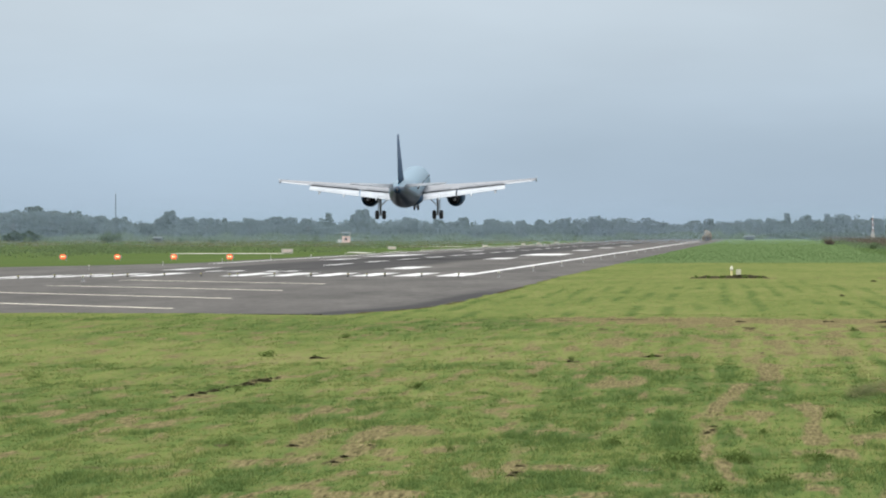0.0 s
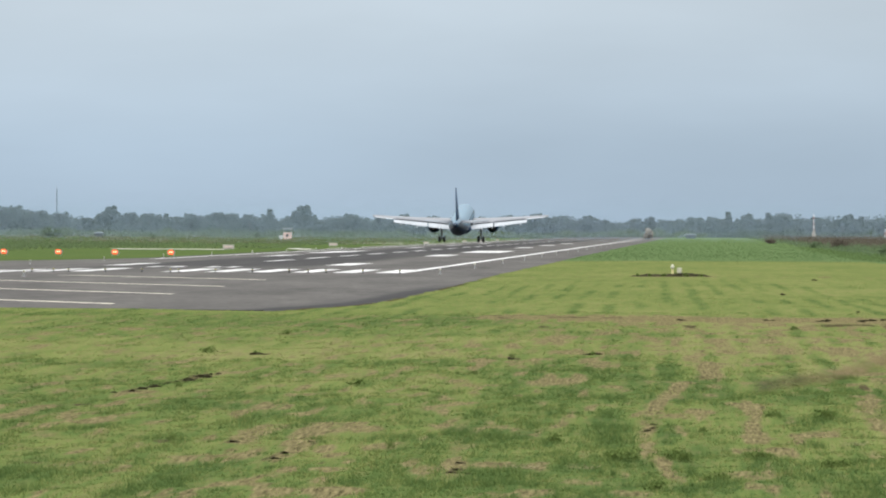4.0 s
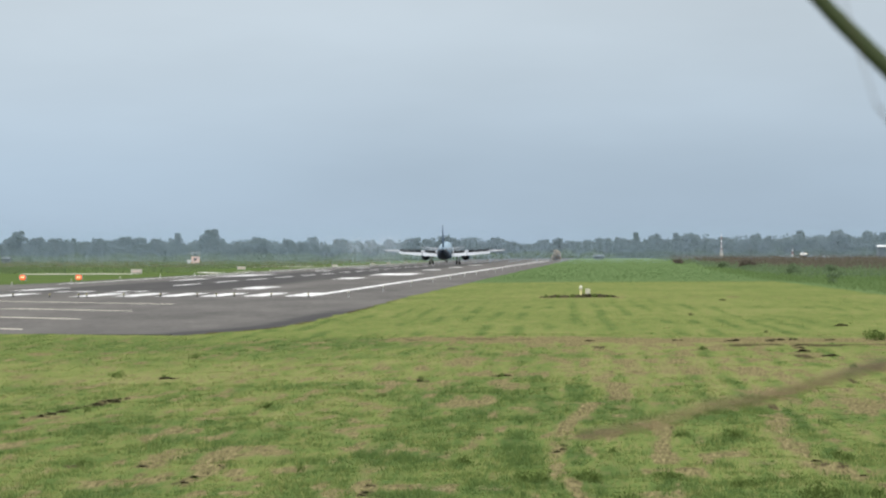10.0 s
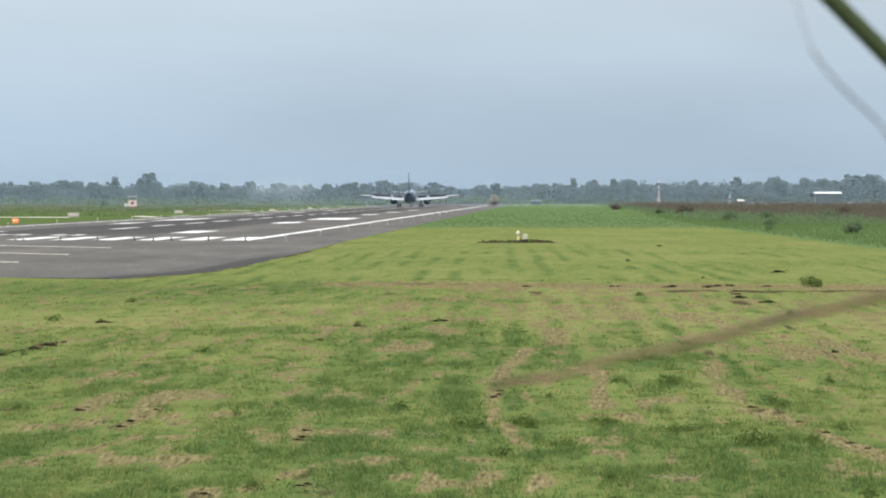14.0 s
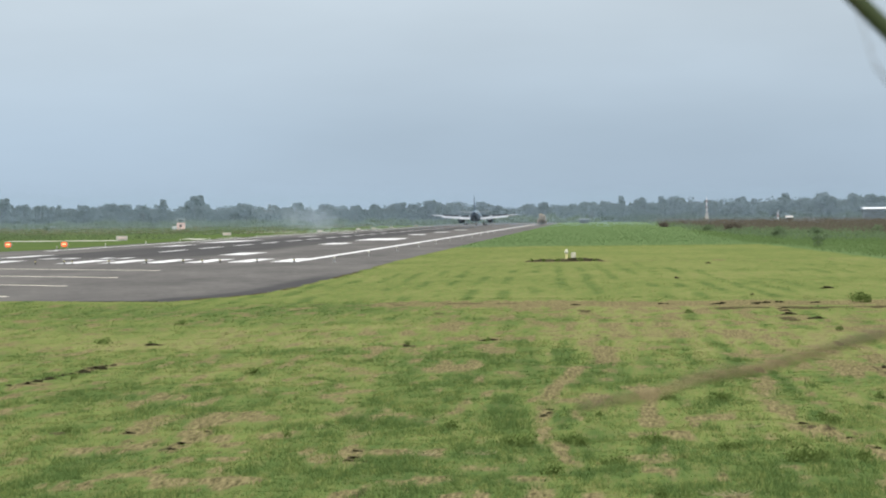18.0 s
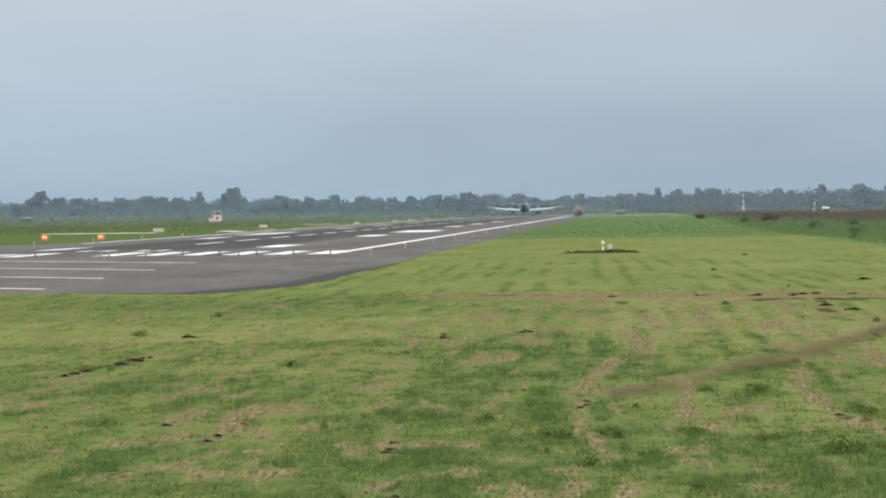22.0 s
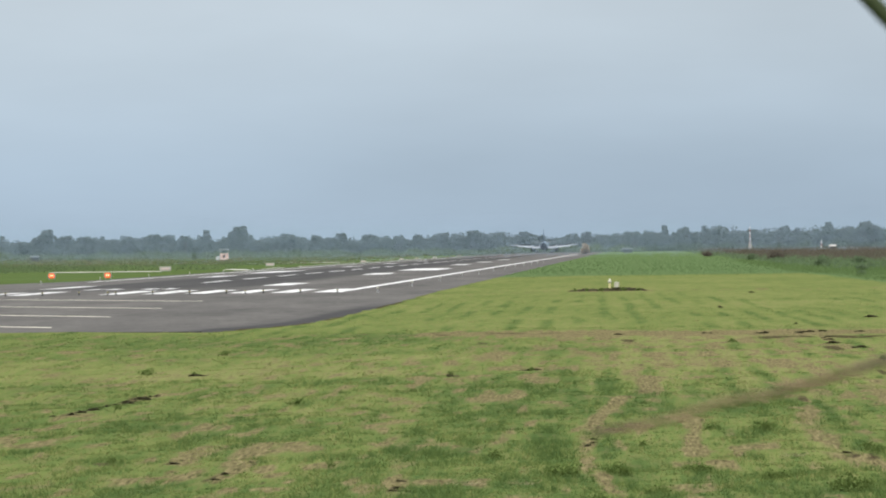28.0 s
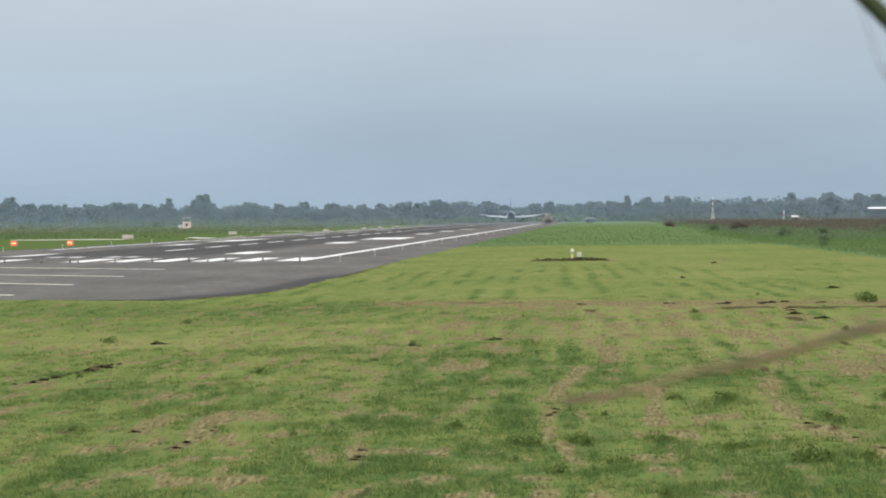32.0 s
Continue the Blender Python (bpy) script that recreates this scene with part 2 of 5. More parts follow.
M_FLAP = paint("flap_white_paint", (0.36, 0.385, 0.41), 0.5, var=0.1, scale=0.9)
# darker than the wing: shade on the raised rear faces is painted in
M_SPOILER = paint("spoiler_shade_grey", (0.07, 0.078, 0.09), 0.5, var=0.1, scale=0.7)
M_TAILPLANE = paint("tailplane_grey_paint", (0.13, 0.15, 0.17), 0.5, var=0.1, scale=0.7)
M_TEAL = paint("teal_blue_paint", (0.05, 0.2, 0.29), 0.36, var=0.06, scale=0.5)
M_NAVY = paint("navy_tail_paint", (0.01, 0.04, 0.085), 0.55, var=0.05, scale=0.5, Specular_IOR_Level=0.15)


def make_livery():
    """Teal above, navy below; the navy sweeps up towards the tail."""
    n = Nodes("fuselage_livery")
    co = n.co()
    xyz = n.add("ShaderNodeSeparateXYZ", {0: co})
    aft = n.math("MAXIMUM", n.math("SUBTRACT", n.math("MULTIPLY", xyz.outputs["Y"], -1.0), 8.4), 0.0)
    level = n.math("SUBTRACT", xyz.outputs["Z"], n.math("MULTIPLY", aft, 0.19))
    k = n.ramp(n.math("MULTIPLY", n.math("SUBTRACT", level, 2.0), 0.25), [(0.40, 0.0), (0.42, 1.0)])
    dirt = n.noise(co, 0.6, 4)
    teal = n.mix(dirt, (0.04, 0.104, 0.152), (0.052, 0.124, 0.176))
    return n.done(n.mix(k, (0.008, 0.03, 0.06), teal), 0.4, Specular_IOR_Level=0.36)


M_LIVERY = make_livery()
M_DARK = paint("dark_metal", (0.05, 0.05, 0.055), 0.45, 0.6)
M_STEEL = paint("bare_steel", (0.42, 0.42, 0.43), 0.35, 0.8)
M_RUBBER = paint("tyre_rubber", (0.02, 0.02, 0.021), 0.8)
M_CONCRETE = paint("pale_concrete", (0.42, 0.4, 0.36), 0.85, var=0.15)
M_PINK = paint("pink_plaster", (0.64, 0.46, 0.42), 0.8, var=0.1, scale=0.6)
M_ROOF = paint("pale_roof_sheet", (0.46, 0.48, 0.49), 0.5, var=0.08)
# mast red paled towards pink, the distant haze put into its colour
M_RED = paint("hazed_mast_red", (0.42, 0.2, 0.19), 0.6)
# wall grey made darker, shade below the roof included in it
M_WALL = paint("shaded_wall_grey", (0.085, 0.105, 0.118), 0.9, var=0.1)
M_YELLOW = paint("yellow_cap_paint", (0.74, 0.67, 0.34), 0.5)
M_CREAM = paint("cream_paint", (0.47, 0.46, 0.35), 0.6, var=0.1)
M_SOIL = paint("dark_soil", (0.046, 0.043, 0.024), 0.95, var=0.3, scale=1.5, Specular_IOR_Level=0.0)
M_GLASS_DARK = paint("dark_window", (0.02, 0.025, 0.03), 0.1)
M_PAPI = make_glow("red_orange_glow", (1.0, 0.19, 0.07), 1.15)
M_PAPI_CORE = make_glow("hot_lamp_core", (1.0, 0.6, 0.34), 3.0)
M_SMOKE = make_leaves("tyre_smoke", (0.44, 0.51, 0.58), (0.5, 0.57, 0.64), 0.5)
# specks that imitate haze, close to the colour of the low sky
M_HAZE = make_leaves("haze_speck_blue", (0.335, 0.435, 0.54), (0.355, 0.455, 0.56), 0.5)
M_STALK = make_leaves("green_stalk", (0.05, 0.064, 0.034), (0.066, 0.082, 0.042))
M_PALE_STRAW = make_leaves("pale_straw", (0.27, 0.25, 0.14), (0.36, 0.33, 0.2))


def make_dry_stem():
    """Dead stem, bleached between darker joints."""
    n = Nodes("dry_straw")
    along = n.noise(n.co(), 60.0, 2, 0.5)
    c = n.ramp(along, [(0.36, (0.055, 0.038, 0.02)), (0.5, (0.105, 0.07, 0.032)), (0.64, (0.17, 0.12, 0.058))])
    return n.done(c, 0.8)


M_STRAW = make_dry_stem()

# ---- mesh helpers ----


def link_mesh(name, me, material, parent=None, label=""):
    me.materials.append(material)
    ob = new(name, me)
    if parent is not None:
        ob.parent = parent
    if label:
        ob["label"] = label
    return ob


def part(name, bm, material, parent=None, label="", smooth=False):
    """Links a bmesh as one mesh object, under parent if there is one."""
    me = bpy.data.meshes.new(name)
    bm.normal_update()
    if smooth:
        for f in bm.faces:
            f.smooth = True
    bm.to_mesh(me)
    bm.free()
    return link_mesh(name, me, material, parent, label)


def raw(name, verts, faces, material, parent=None, label="", attrs=()):
    """A mesh object from arrays of vertices and of triangles or quads."""
    verts, faces = np.asarray(verts, np.float32), np.asarray(faces, np.int32)
    me = bpy.data.meshes.new(name)
    k = faces.shape[1]
    me.vertices.add(len(verts))
    me.vertices.foreach_set("co", verts.ravel())
    me.loops.add(faces.size)
    me.loops.foreach_set("vertex_index", faces.ravel())
    me.polygons.add(len(faces))
    me.polygons.foreach_set("loop_start", np.arange(0, faces.size, k, dtype=np.int32))
    for key, values in attrs:
        a = me.attributes.new(key, "FLOAT", "POINT")
        a.data.foreach_set("value", np.asarray(values, np.float32).ravel())
    me.update(calc_edges=True)
    return link_mesh(name, me, material, parent, label)


def box(bm, x0, x1, y0, y1, z0, z1, bevel=0.0):
    made = bmesh.ops.create_cube(bm, size=1.0, matrix=Matrix.Translation(((x0 + x1) / 2, (y0 + y1) / 2, (z0 + z1) / 2)) @ Matrix.Diagonal((x1 - x0, y1 - y0, z1 - z0, 1)))
    if bevel:
        edges = {e for v in made["verts"] for e in v.link_edges}
        bmesh.ops.bevel(bm, geom=list(edges), offset=bevel, segments=2, affect="EDGES")
    return bm


def tube(bm, rings, sides=12, cap=True):
    """A skin over rings: (centre, radius across, radius up, axis a, axis b)."""
    rows = []
    for c, ra, rb, ea, eb in rings:
        c, ea, eb = Vector(c), Vector(ea), Vector(eb)
        rows.append([bm.verts.new(c + ea * ra * math.cos(2 * math.pi * i / sides) + eb * rb * math.sin(2 * math.pi * i / sides)) for i in range(sides)])
    for a, b in zip(rows, rows[1:]):
        for i in range(sides):
            j = (i + 1) % sides
            bm.faces.new((a[i], a[j], b[j], b[i]))
    if cap:
        bm.faces.new(rows[0][::-1])
        bm.faces.new(rows[-1])
    bmesh.ops.recalc_face_normals(bm, faces=bm.faces)
    return bm


def rod(bm, a, b, r0, r1=None, sides=8):
    a, b = Vector(a), Vector(b)
    d = (b - a).normalized()
    e = d.orthogonal().normalized()
    f = d.cross(e)
    return tube(bm, [(a, r0, r0, e, f), (b, r1 or r0, r1 or r0, e, f)], sides)


def value_noise(x, y, seed=0):
    """Smooth noise of 0 to 1 over the plane."""
    xi, yi = np.floor(x), np.floor(y)
    fx, fy = x - xi, y - yi
    fx, fy = fx * fx * (3 - 2 * fx), fy * fy * (3 - 2 * fy)

    def h(a, b):
        s = np.sin(a * 127.1 + b * 311.7 + seed * 74.7) * 43758.5453
        return s - np.floor(s)

    top = h(xi, yi) * (1 - fx) + h(xi + 1, yi) * fx
    low = h(xi, yi + 1) * (1 - fx) + h(xi + 1, yi + 1) * fx
    return top * (1 - fy) + low * fy


def fractal(x, y, seed=0, octaves=4):
    total, size, amp = 0.0, 1.0, 0.5
    for o in range(octaves):
        total = total + amp * value_noise(x * size, y * size, seed + o * 13)
        size, amp = size * 2.03, amp * 0.5
    return total / (1 - 0.5**octaves)


def ease(v, a, b):
    u = np.clip((v - a) / (b - a), 0, 1)
    return u * u * (3 - 2 * u)


def way_dist(x, y, pts, squash=1.0):
    """Distance in plan from a bent line; squash shortens lengths along y."""
    best = np.full(np.shape(x), 1e9)
    for (ax, ay), (bx, by) in zip(pts, pts[1:]):
        ax, ay, bx, by = ax, ay * squash, bx, by * squash
        dx, dy = bx - ax, by - ay
        u = np.clip(((x - ax) * dx + (y * squash - ay) * dy) / (dx * dx + dy * dy + 1e-9), 0, 1)
        best = np.minimum(best, np.hypot(x - ax - u * dx, y * squash - ay - u * dy))
    return best


# ---- ground ----
PAVE_NEAR, PAVE_RIGHT, PAVE_FAR = 194.0, -16.1, 2390.0
THRESHOLD = 359.0


def pave_left(y):
    """Left edge of the pavement: a turning pad before the threshold narrows to the runway."""
    return -71.5 - 34.0 * (1 - ease(y, 380.0, 590.0))


def pave_right(y):
    """Right edge of the pavement, rounded at the near corner."""
    ragged = 0.35 * (value_noise(y / 5.0, y * 0 + 1.7, 61) - 0.5) + 0.2 * (value_noise(y / 1.7, y * 0 + 4.1, 62) - 0.5)
    return PAVE_RIGHT + 0.5 * (1 - ease(y, 270.0, 380.0)) - 3.4 * (1 - ease(y, 186.0, 224.0)) + ragged * (1 - 0.6 * ease(y, 300, 500))


def runway_z(x, y):
    return -0.38 * ease(-x, 48.0, 70.0) - 0.12 * ease(x, -24.0, -15.0)


def ground_z(x, y):
    """The lie of the land."""
    left = -0.38 - 0.62 * ease(-x, 72.0, 84.0)
    z = np.where(x < -46, np.where(-x > 70, left, runway_z(x, y)), -0.12 * ease(x, -24.0, -15.0) + 0.12 * ease(x, -15.0, -4.0))
    z = z + 1.85 * (1 - ease(y, 6.0, 26.0)) + 0.09 * (fractal(x / 3.1, y / 3.1, 5, 3) - 0.5) * (1 - ease(y, 200, 500)) + 0.075 * (fractal(x / 0.7, y / 1.5, 37, 3) - 0.5) * (1 - ease(y, 120, 190)) * (y > 30)
    paved = (x > pave_left(y) + 0.2) & (x < pave_right(y) - 0.2) & (y > PAVE_NEAR + 0.3) & (y < PAVE_FAR)
    return np.where(paved, runway_z(x, y) - 0.14, z)


# worn lines in the grass: (points, width, strength)
WORN = (
    (((0.15, 133), (0.1, 126), (0.0, 117)), 0.3, 0.8),
    (((-1.3, 160), (-0.9, 155)), 0.5, 0.5),
    (((-0.31, 103.5), (-0.77, 92.7), (-0.85, 82), (-0.75, 75)), 0.22, 1.0),
    (((-0.6, 70), (-0.3, 64)), 0.2, 0.95),
    (((-4.46, 84.9), (-3.9, 74), (-3.51, 66.7), (-3.01, 57.1)), 0.2, 0.5),
    (((-6.74, 80.4), (-6.12, 81.4)), 0.3, 0.7),
    (((1.2, 90.4), (1.0, 81.2), (1.0, 76)), 0.2, 1.0),
    (((4.28, 108), (3.53, 90.7), (3.28, 80.3), (3.48, 76), (3.8, 71.2), (4.05, 67.8), (4.27, 64.8), (4.6, 61)), 0.24, 1.1),
    (((6.09, 104.6), (7.41, 101.1)), 0.5, 0.8),
    (((1.43, 72.8), (1.55, 70.1)), 0.2, 0.7),
    (((0.34, 73.2), (0.5, 70.9)), 0.18, 0.7),
    (((-6.47, 68.3), (-6.49, 71.8), (-6.47, 76.8), (-6.1, 80.9)), 0.3, 0.9),
    (((-7.54, 74.6), (-7.57, 78.9)), 0.28, 0.85),
    (((-12.57, 97.1), (-12.3, 103.5), (-11.89, 111.8)), 0.2, 0.95),
    (((-3.67, 67.8), (-3.38, 63.9)), 0.24, 0.9),
    (((-3.08, 55.7), (-2.4, 51.6)), 0.25, 0.4),
    (((-3.52, 102.9), (-3.13, 106.9)), 0.35, 0.75),
    (((-4.46, 51.2), (-4.3, 50.9)), 0.2, 0.9),
    (((-4.06, 53.4), (-3.92, 52.9)), 0.2, 0.9),
    (((-8.1, 183.5), (-5.1, 180.8), (0.57, 178), (6.15, 178.5), (13.2, 178.3), (40, 179)), 0.62, 1.8),
    (((5.0, 178), (7, 182), (6.97, 166), (6.98, 152.7)), 0.25, 0.9),
    (((-4.6, 346.5), (1.0, 346.7)), 0.55, 1.7),
    (((-18.6, 194), (-16.0, 208), (-14.9, 222), (-14.8, 260), (-15.3, 330)), 0.45, 1.2),
)
LUSH = (
    (((-1.85, 96), (-1.43, 80), (-1.05, 68)), 0.24),
    (((0.2, 110), (-0.4, 92)), 0.3),
    (((4.42, 106), (3.7, 88), (3.5, 81)), 0.3),
    (((-0.15, 72), (-0.2, 64)), 0.22),
)
# dry patches, turned earth and rank tufts in the mown grass: place and half-widths across and along
STRAW_PATCHES_EAST = (
    (-0.76, 90.0, 0.2, 4.63), (0.03, 86.8, 0.37, 2.69), (0.98, 89.7, 0.13, 4.03), (3.39, 90.7, 0.16, 3.53), (3.26, 83.2, 0.15, 2.47), (1.25, 72.6, 0.38, 1.51),
    (-0.79, 72.5, 0.13, 4.5), (1.74, 55.9, 0.24, 0.67), (5.78, 102.3, 0.79, 5.61), (7.01, 102.6, 0.33, 4.89), (9.75, 135.4, 0.37, 3.28), (4.34, 132.8, 0.43, 4.41),
    (2.59, 132.3, 0.53, 3.76), (0.31, 114.1, 0.31, 9.3), (-1.71, 56.6, 0.21, 0.69),
)
STRAW_PATCHES_WEST = (
    (-7.71, 78.2, 0.22, 2.62), (-6.74, 78.3, 0.37, 3.51), (-6.63, 74.5, 0.26, 1.59), (-5.89, 78.7, 0.28, 1.55), (-6.04, 90.5, 0.23, 1.17), (-3.33, 105.1, 0.5, 3.55),
    (-4.31, 109.9, 0.22, 1.73), (-4.44, 145.7, 0.51, 6.83), (-5.35, 65.5, 0.21, 0.77), (-3.62, 67.7, 0.2, 2.29), (-2.36, 67.0, 0.22, 1.6), (-7.53, 75.7, 0.19, 2.46),
    (-8.24, 75.7, 0.21, 1.43), (-9.79, 71.6, 0.14, 1.28), (-13.91, 122.1, 0.18, 2.66),
)
TURNED_EARTH_EAST = (
    (-1.68, 55.7, 0.13, 0.44), (0.16, 133.0, 0.08, 1.58), (6.64, 151.1, 0.34, 3.26), (3.77, 102.3, 0.15, 1.31), (3.85, 73.7, 0.11, 1.36), (3.51, 73.9, 0.15, 0.97),
    (6.35, 100.3, 0.06, 3.59), (6.63, 122.9, 0.09, 3.24), (-0.28, 166.0, 0.37, 2.95),
)
TURNED_EARTH_WEST = (
    (-12.2, 110.4, 0.17, 1.53), (-12.26, 105.7, 0.16, 1.0), (-6.5, 68.8, 0.07, 1.35), (-6.52, 71.1, 0.11, 0.72), (-5.59, 67.4, 0.1, 0.81), (-4.11, 52.8, 0.13, 0.5),
    (-4.4, 51.2, 0.1, 0.47), (-3.02, 56.0, 0.1, 1.01), (-2.94, 57.3, 0.07, 0.82), (-2.55, 53.4, 0.29, 0.46), (-3.48, 65.1, 0.1, 0.91), (-5.14, 58.4, 0.09, 0.49),
    (-5.59, 163.4, 0.29, 2.39), (-4.87, 122.4, 0.14, 0.86), (-2.86, 127.4, 0.1, 1.28), (-12.53, 99.0, 0.2, 1.23), (-12.25, 104.7, 0.29, 1.25), (-12.26, 110.1, 0.25, 1.52),
    (-15.01, 94.4, 0.14, 0.8), (-12.5, 91.4, 0.18, 0.9), (-11.56, 74.2, 0.11, 0.89), (-11.49, 71.5, 0.11, 0.64), (-10.06, 67.9, 0.29, 0.36), (-8.5, 68.5, 0.04, 0.84),
    (-8.83, 74.6, 0.24, 0.8),
)
RANK_TUFTS_EAST = (
    (-0.98, 67.2, 0.17, 1.61), (-0.18, 66.8, 0.18, 1.91), (-1.66, 80.7, 0.26, 7.92), (-1.72, 67.9, 0.14, 0.82), (-0.24, 61.1, 0.35, 0.8), (0.3, 61.7, 0.32, 1.23),
    (-1.05, 59.1, 0.16, 0.75), (-0.88, 62.0, 0.14, 1.1), (0.94, 69.5, 0.13, 2.07), (2.3, 84.5, 0.16, 2.3), (2.09, 67.5, 0.25, 1.46), (2.74, 63.9, 0.26, 1.6),
    (2.88, 68.2, 0.05, 1.33), (3.85, 77.6, 0.19, 2.15), (3.69, 63.1, 0.41, 0.85), (0.93, 57.6, 0.46, 1.19), (4.33, 67.0, 0.18, 0.96), (3.97, 96.4, 0.12, 8.64),
    (-0.5, 77.1, 0.23, 2.97), (-0.75, 113.8, 0.28, 8.33),
)
RANK_TUFTS_WEST = (
    (-2.43, 74.1, 0.11, 1.18), (-7.54, 101.6, 0.25, 1.84), (-9.27, 89.9, 0.36, 1.45), (-8.44, 93.1, 0.42, 0.93), (-3.59, 77.1, 0.87, 2.55), (-7.25, 66.3, 0.58, 1.26),
)


def spots(x, y, rows, ragged, seed):
    """How much places in plan lie in some of the ragged spots, 0 to 1."""
    best = np.zeros(np.shape(x))
    wob = (0.5 * fractal(x / 0.3, y / 2.6, seed, 2) + 0.5 * fractal(x / 0.1, y / 0.9, seed + 5, 2) - 0.5) * ragged
    for cx, cy, rx, ry in rows:
        near = (np.abs(x - cx) < 3 * rx + 0.2) & (np.abs(y - cy) < 3 * ry + 1.0)
        if near.any():
            d = np.hypot((x[near] - cx) / rx, (y[near] - cy) / ry) + wob[near]
            best[near] = np.maximum(best[near], 1 - ease(d, 0.55, 1.35))
    return best


def mown_far(x):
    """Where the mown grass ends and the tall growth begins."""
    return 528.0 - 225.0 * ease(x, 19.5, 23.5) + 10 * (value_noise(x / 4.0, x * 0 + 3.3, 9) - 0.5)


def brown_scrub_at(x, y):
    """How thickly dry brown scrub covers the rough beside the airfield."""
    near = 950 - 22 * np.clip(x - 31, 0, 18) + 200 * (fractal(x / 5.0, y / 60.0, 51) - 0.5)
    return ease(x, 26, 32) * ease(y - near, -30, 30) * ease(fractal(x / 7.0, y / 60.0, 45), 0.38, 0.52)


def field(x, y):
    """Tone (0 straw to 1 lush), bare soil (0 to 1), rank growth with its haze tint, and turned earth of the grass at
    places in plan.
    """
    x, y = np.asarray(x, float), np.asarray(y, float)
    tone = 0.56 + 0.3 * (fractal(x / 3.2, y / 14.0, 1) - 0.5) + 0.55 * (fractal(x / 0.5, y / 8.0, 2, 4) - 0.5)
    # flat blotches of thicker and thinner turf, drawn out across the mower's way
    tone = tone + 0.35 * (fractal(x / 0.7, y / 7.0, 26, 4) - 0.5) * (1 - ease(y, 150, 190))
    tone = tone + 0.16 * (1 - ease(y, 55, 68)) * (1 - ease(x, -1.5, 0.5))
    tone = tone + 0.15 * (1 - ease(y, 88, 122)) * ease(x, -6, -2.5) * (1 - ease(x, 2.0, 4.0))
    # bands that the mower left across
    tone = tone + 0.3 * (value_noise(x / 9.0, y / 9.0 + 0.02 * x, 3) - 0.5) * (1 - ease(y, 170, 195))
    tone = tone - 0.2 * ease(-x, 2, 7) * ease(y, 118, 128) * (1 - ease(y, 140, 155)) + 0.12 * ease(y, 155, 170) * ease(-x, 6, 12)
    soil = 1.6 * ease(fractal(x / 0.35, y / 2.6, 4), 0.52, 0.74) * (0.3 + fractal(x / 6.0, y / 22.0, 6))
    # thin turf towards the cart track and along the pavement
    bare = ease(x, -8, -3) * ease(y, 85, 115) * (1 - ease(y, 182, 190)) + 0.5 * ease(-x, 4, 9) * ease(y, 135, 165) * (1 - ease(y, 186, 193))
    soil = soil + 0.95 * bare * ease(fractal(x / 0.6, y / 5.0, 22), 0.5, 0.72) * ease(fractal(x / 4.0, y / 14.0, 23), 0.35, 0.65)
    soil = soil + 0.3 * ease(x, -8, -3) * ease(y, 98, 128) * (1 - ease(y, 180, 188)) * (0.4 + 1.2 * fractal(x / 1.1, y / 5.0, 38, 3))
    for pts, width, strength in WORN:
        d = way_dist(x, y, pts, 0.22) if pts[0][1] < 150 or pts[0][1] > 340 else way_dist(x, y, pts, 0.12)
        soil = np.maximum(soil, 1.42 * strength * (1 - ease(d * (0.3 + 1.2 * fractal(x / 0.3, y / 3.0, 7, 3)), 0.2 * width, 1.4 * width)) * (0.5 + 0.75 * ease(fractal(x / 0.4, y / 4.0, 18, 3), 0.33, 0.6)))
    soil = np.maximum(soil, 1.6 * spots(x, y, STRAW_PATCHES_EAST + STRAW_PATCHES_WEST, 2.2, 27))
    mud = spots(x, y, TURNED_EARTH_EAST + TURNED_EARTH_WEST, 2.2, 28)
    for pts, width in LUSH:
        d = way_dist(x, y, pts, 0.22)
        tone = tone + 0.15 * (0.25 + 1.5 * ease(fractal(x / 0.3, y / 1.8, 25, 3), 0.3, 0.7)) * (1 - ease(d * (0.3 + 1.4 * fractal(x / 0.5, y / 4.0, 8, 3)), 0.4 * width, 1.4 * width))
    tufts = spots(x, y, RANK_TUFTS_EAST + RANK_TUFTS_WEST, 2.2, 29)
    tone, soil = tone + 0.85 * tufts * ease(fractal(x / 0.18, y / 1.6, 36, 3), 0.28, 0.66), soil * (1 - 0.8 * tufts)
    # the worn band along the cart track, with the mower's rows showing through on its near side
    band = ease(x, -9, -4) * ease(y, 163, 175) * (1 - ease(y, 182, 190))
    tone = tone - 0.32 * band * ease(fractal(x / 1.5, y / 7.0, 20, 3), 0.3, 0.6) - 0.2 * ease(x, -4, 2) * ease(y, 92, 125) * (1 - ease(y, 170, 185))
    lanes = np.abs(((x + 0.5 * fractal(x / 2, y / 18.0, 30)) / 1.05) % 1 - 0.5)
    tone = tone + 0.36 * (0.5 - ease(lanes, 0.08, 0.36)) * ease(x, -4, 0) * ease(y, 96, 112) * (1 - ease(y, 172, 182)) * ease(fractal(x / 1.6, y / 12.0, 31), 0.35, 0.6)
    rut = (1 - ease(np.abs(y - 168.5 - 1.2 * (fractal(x / 3.0, y * 0, 32) - 0.5)), 1.2, 4.4)) * ease(x, 2.5, 5.5)
    rut = rut + (1 - ease(np.abs(y - 181.5 + 0.1 * (x + 8)), 0.6, 2.6)) * ease(-x, 1.5, 3.0) * (1 - ease(-x, 8.5, 10.5)) + 0.8 * (1 - ease(np.abs(y - 186.5), 0.6, 2.8)) * ease(-x, 4.0, 6.0) * (1 - ease(-x, 11.0, 14.0))
    mud = np.maximum(mud, rut * ease(fractal(x / 0.7, y / 2.0, 33, 3), 0.34, 0.58))
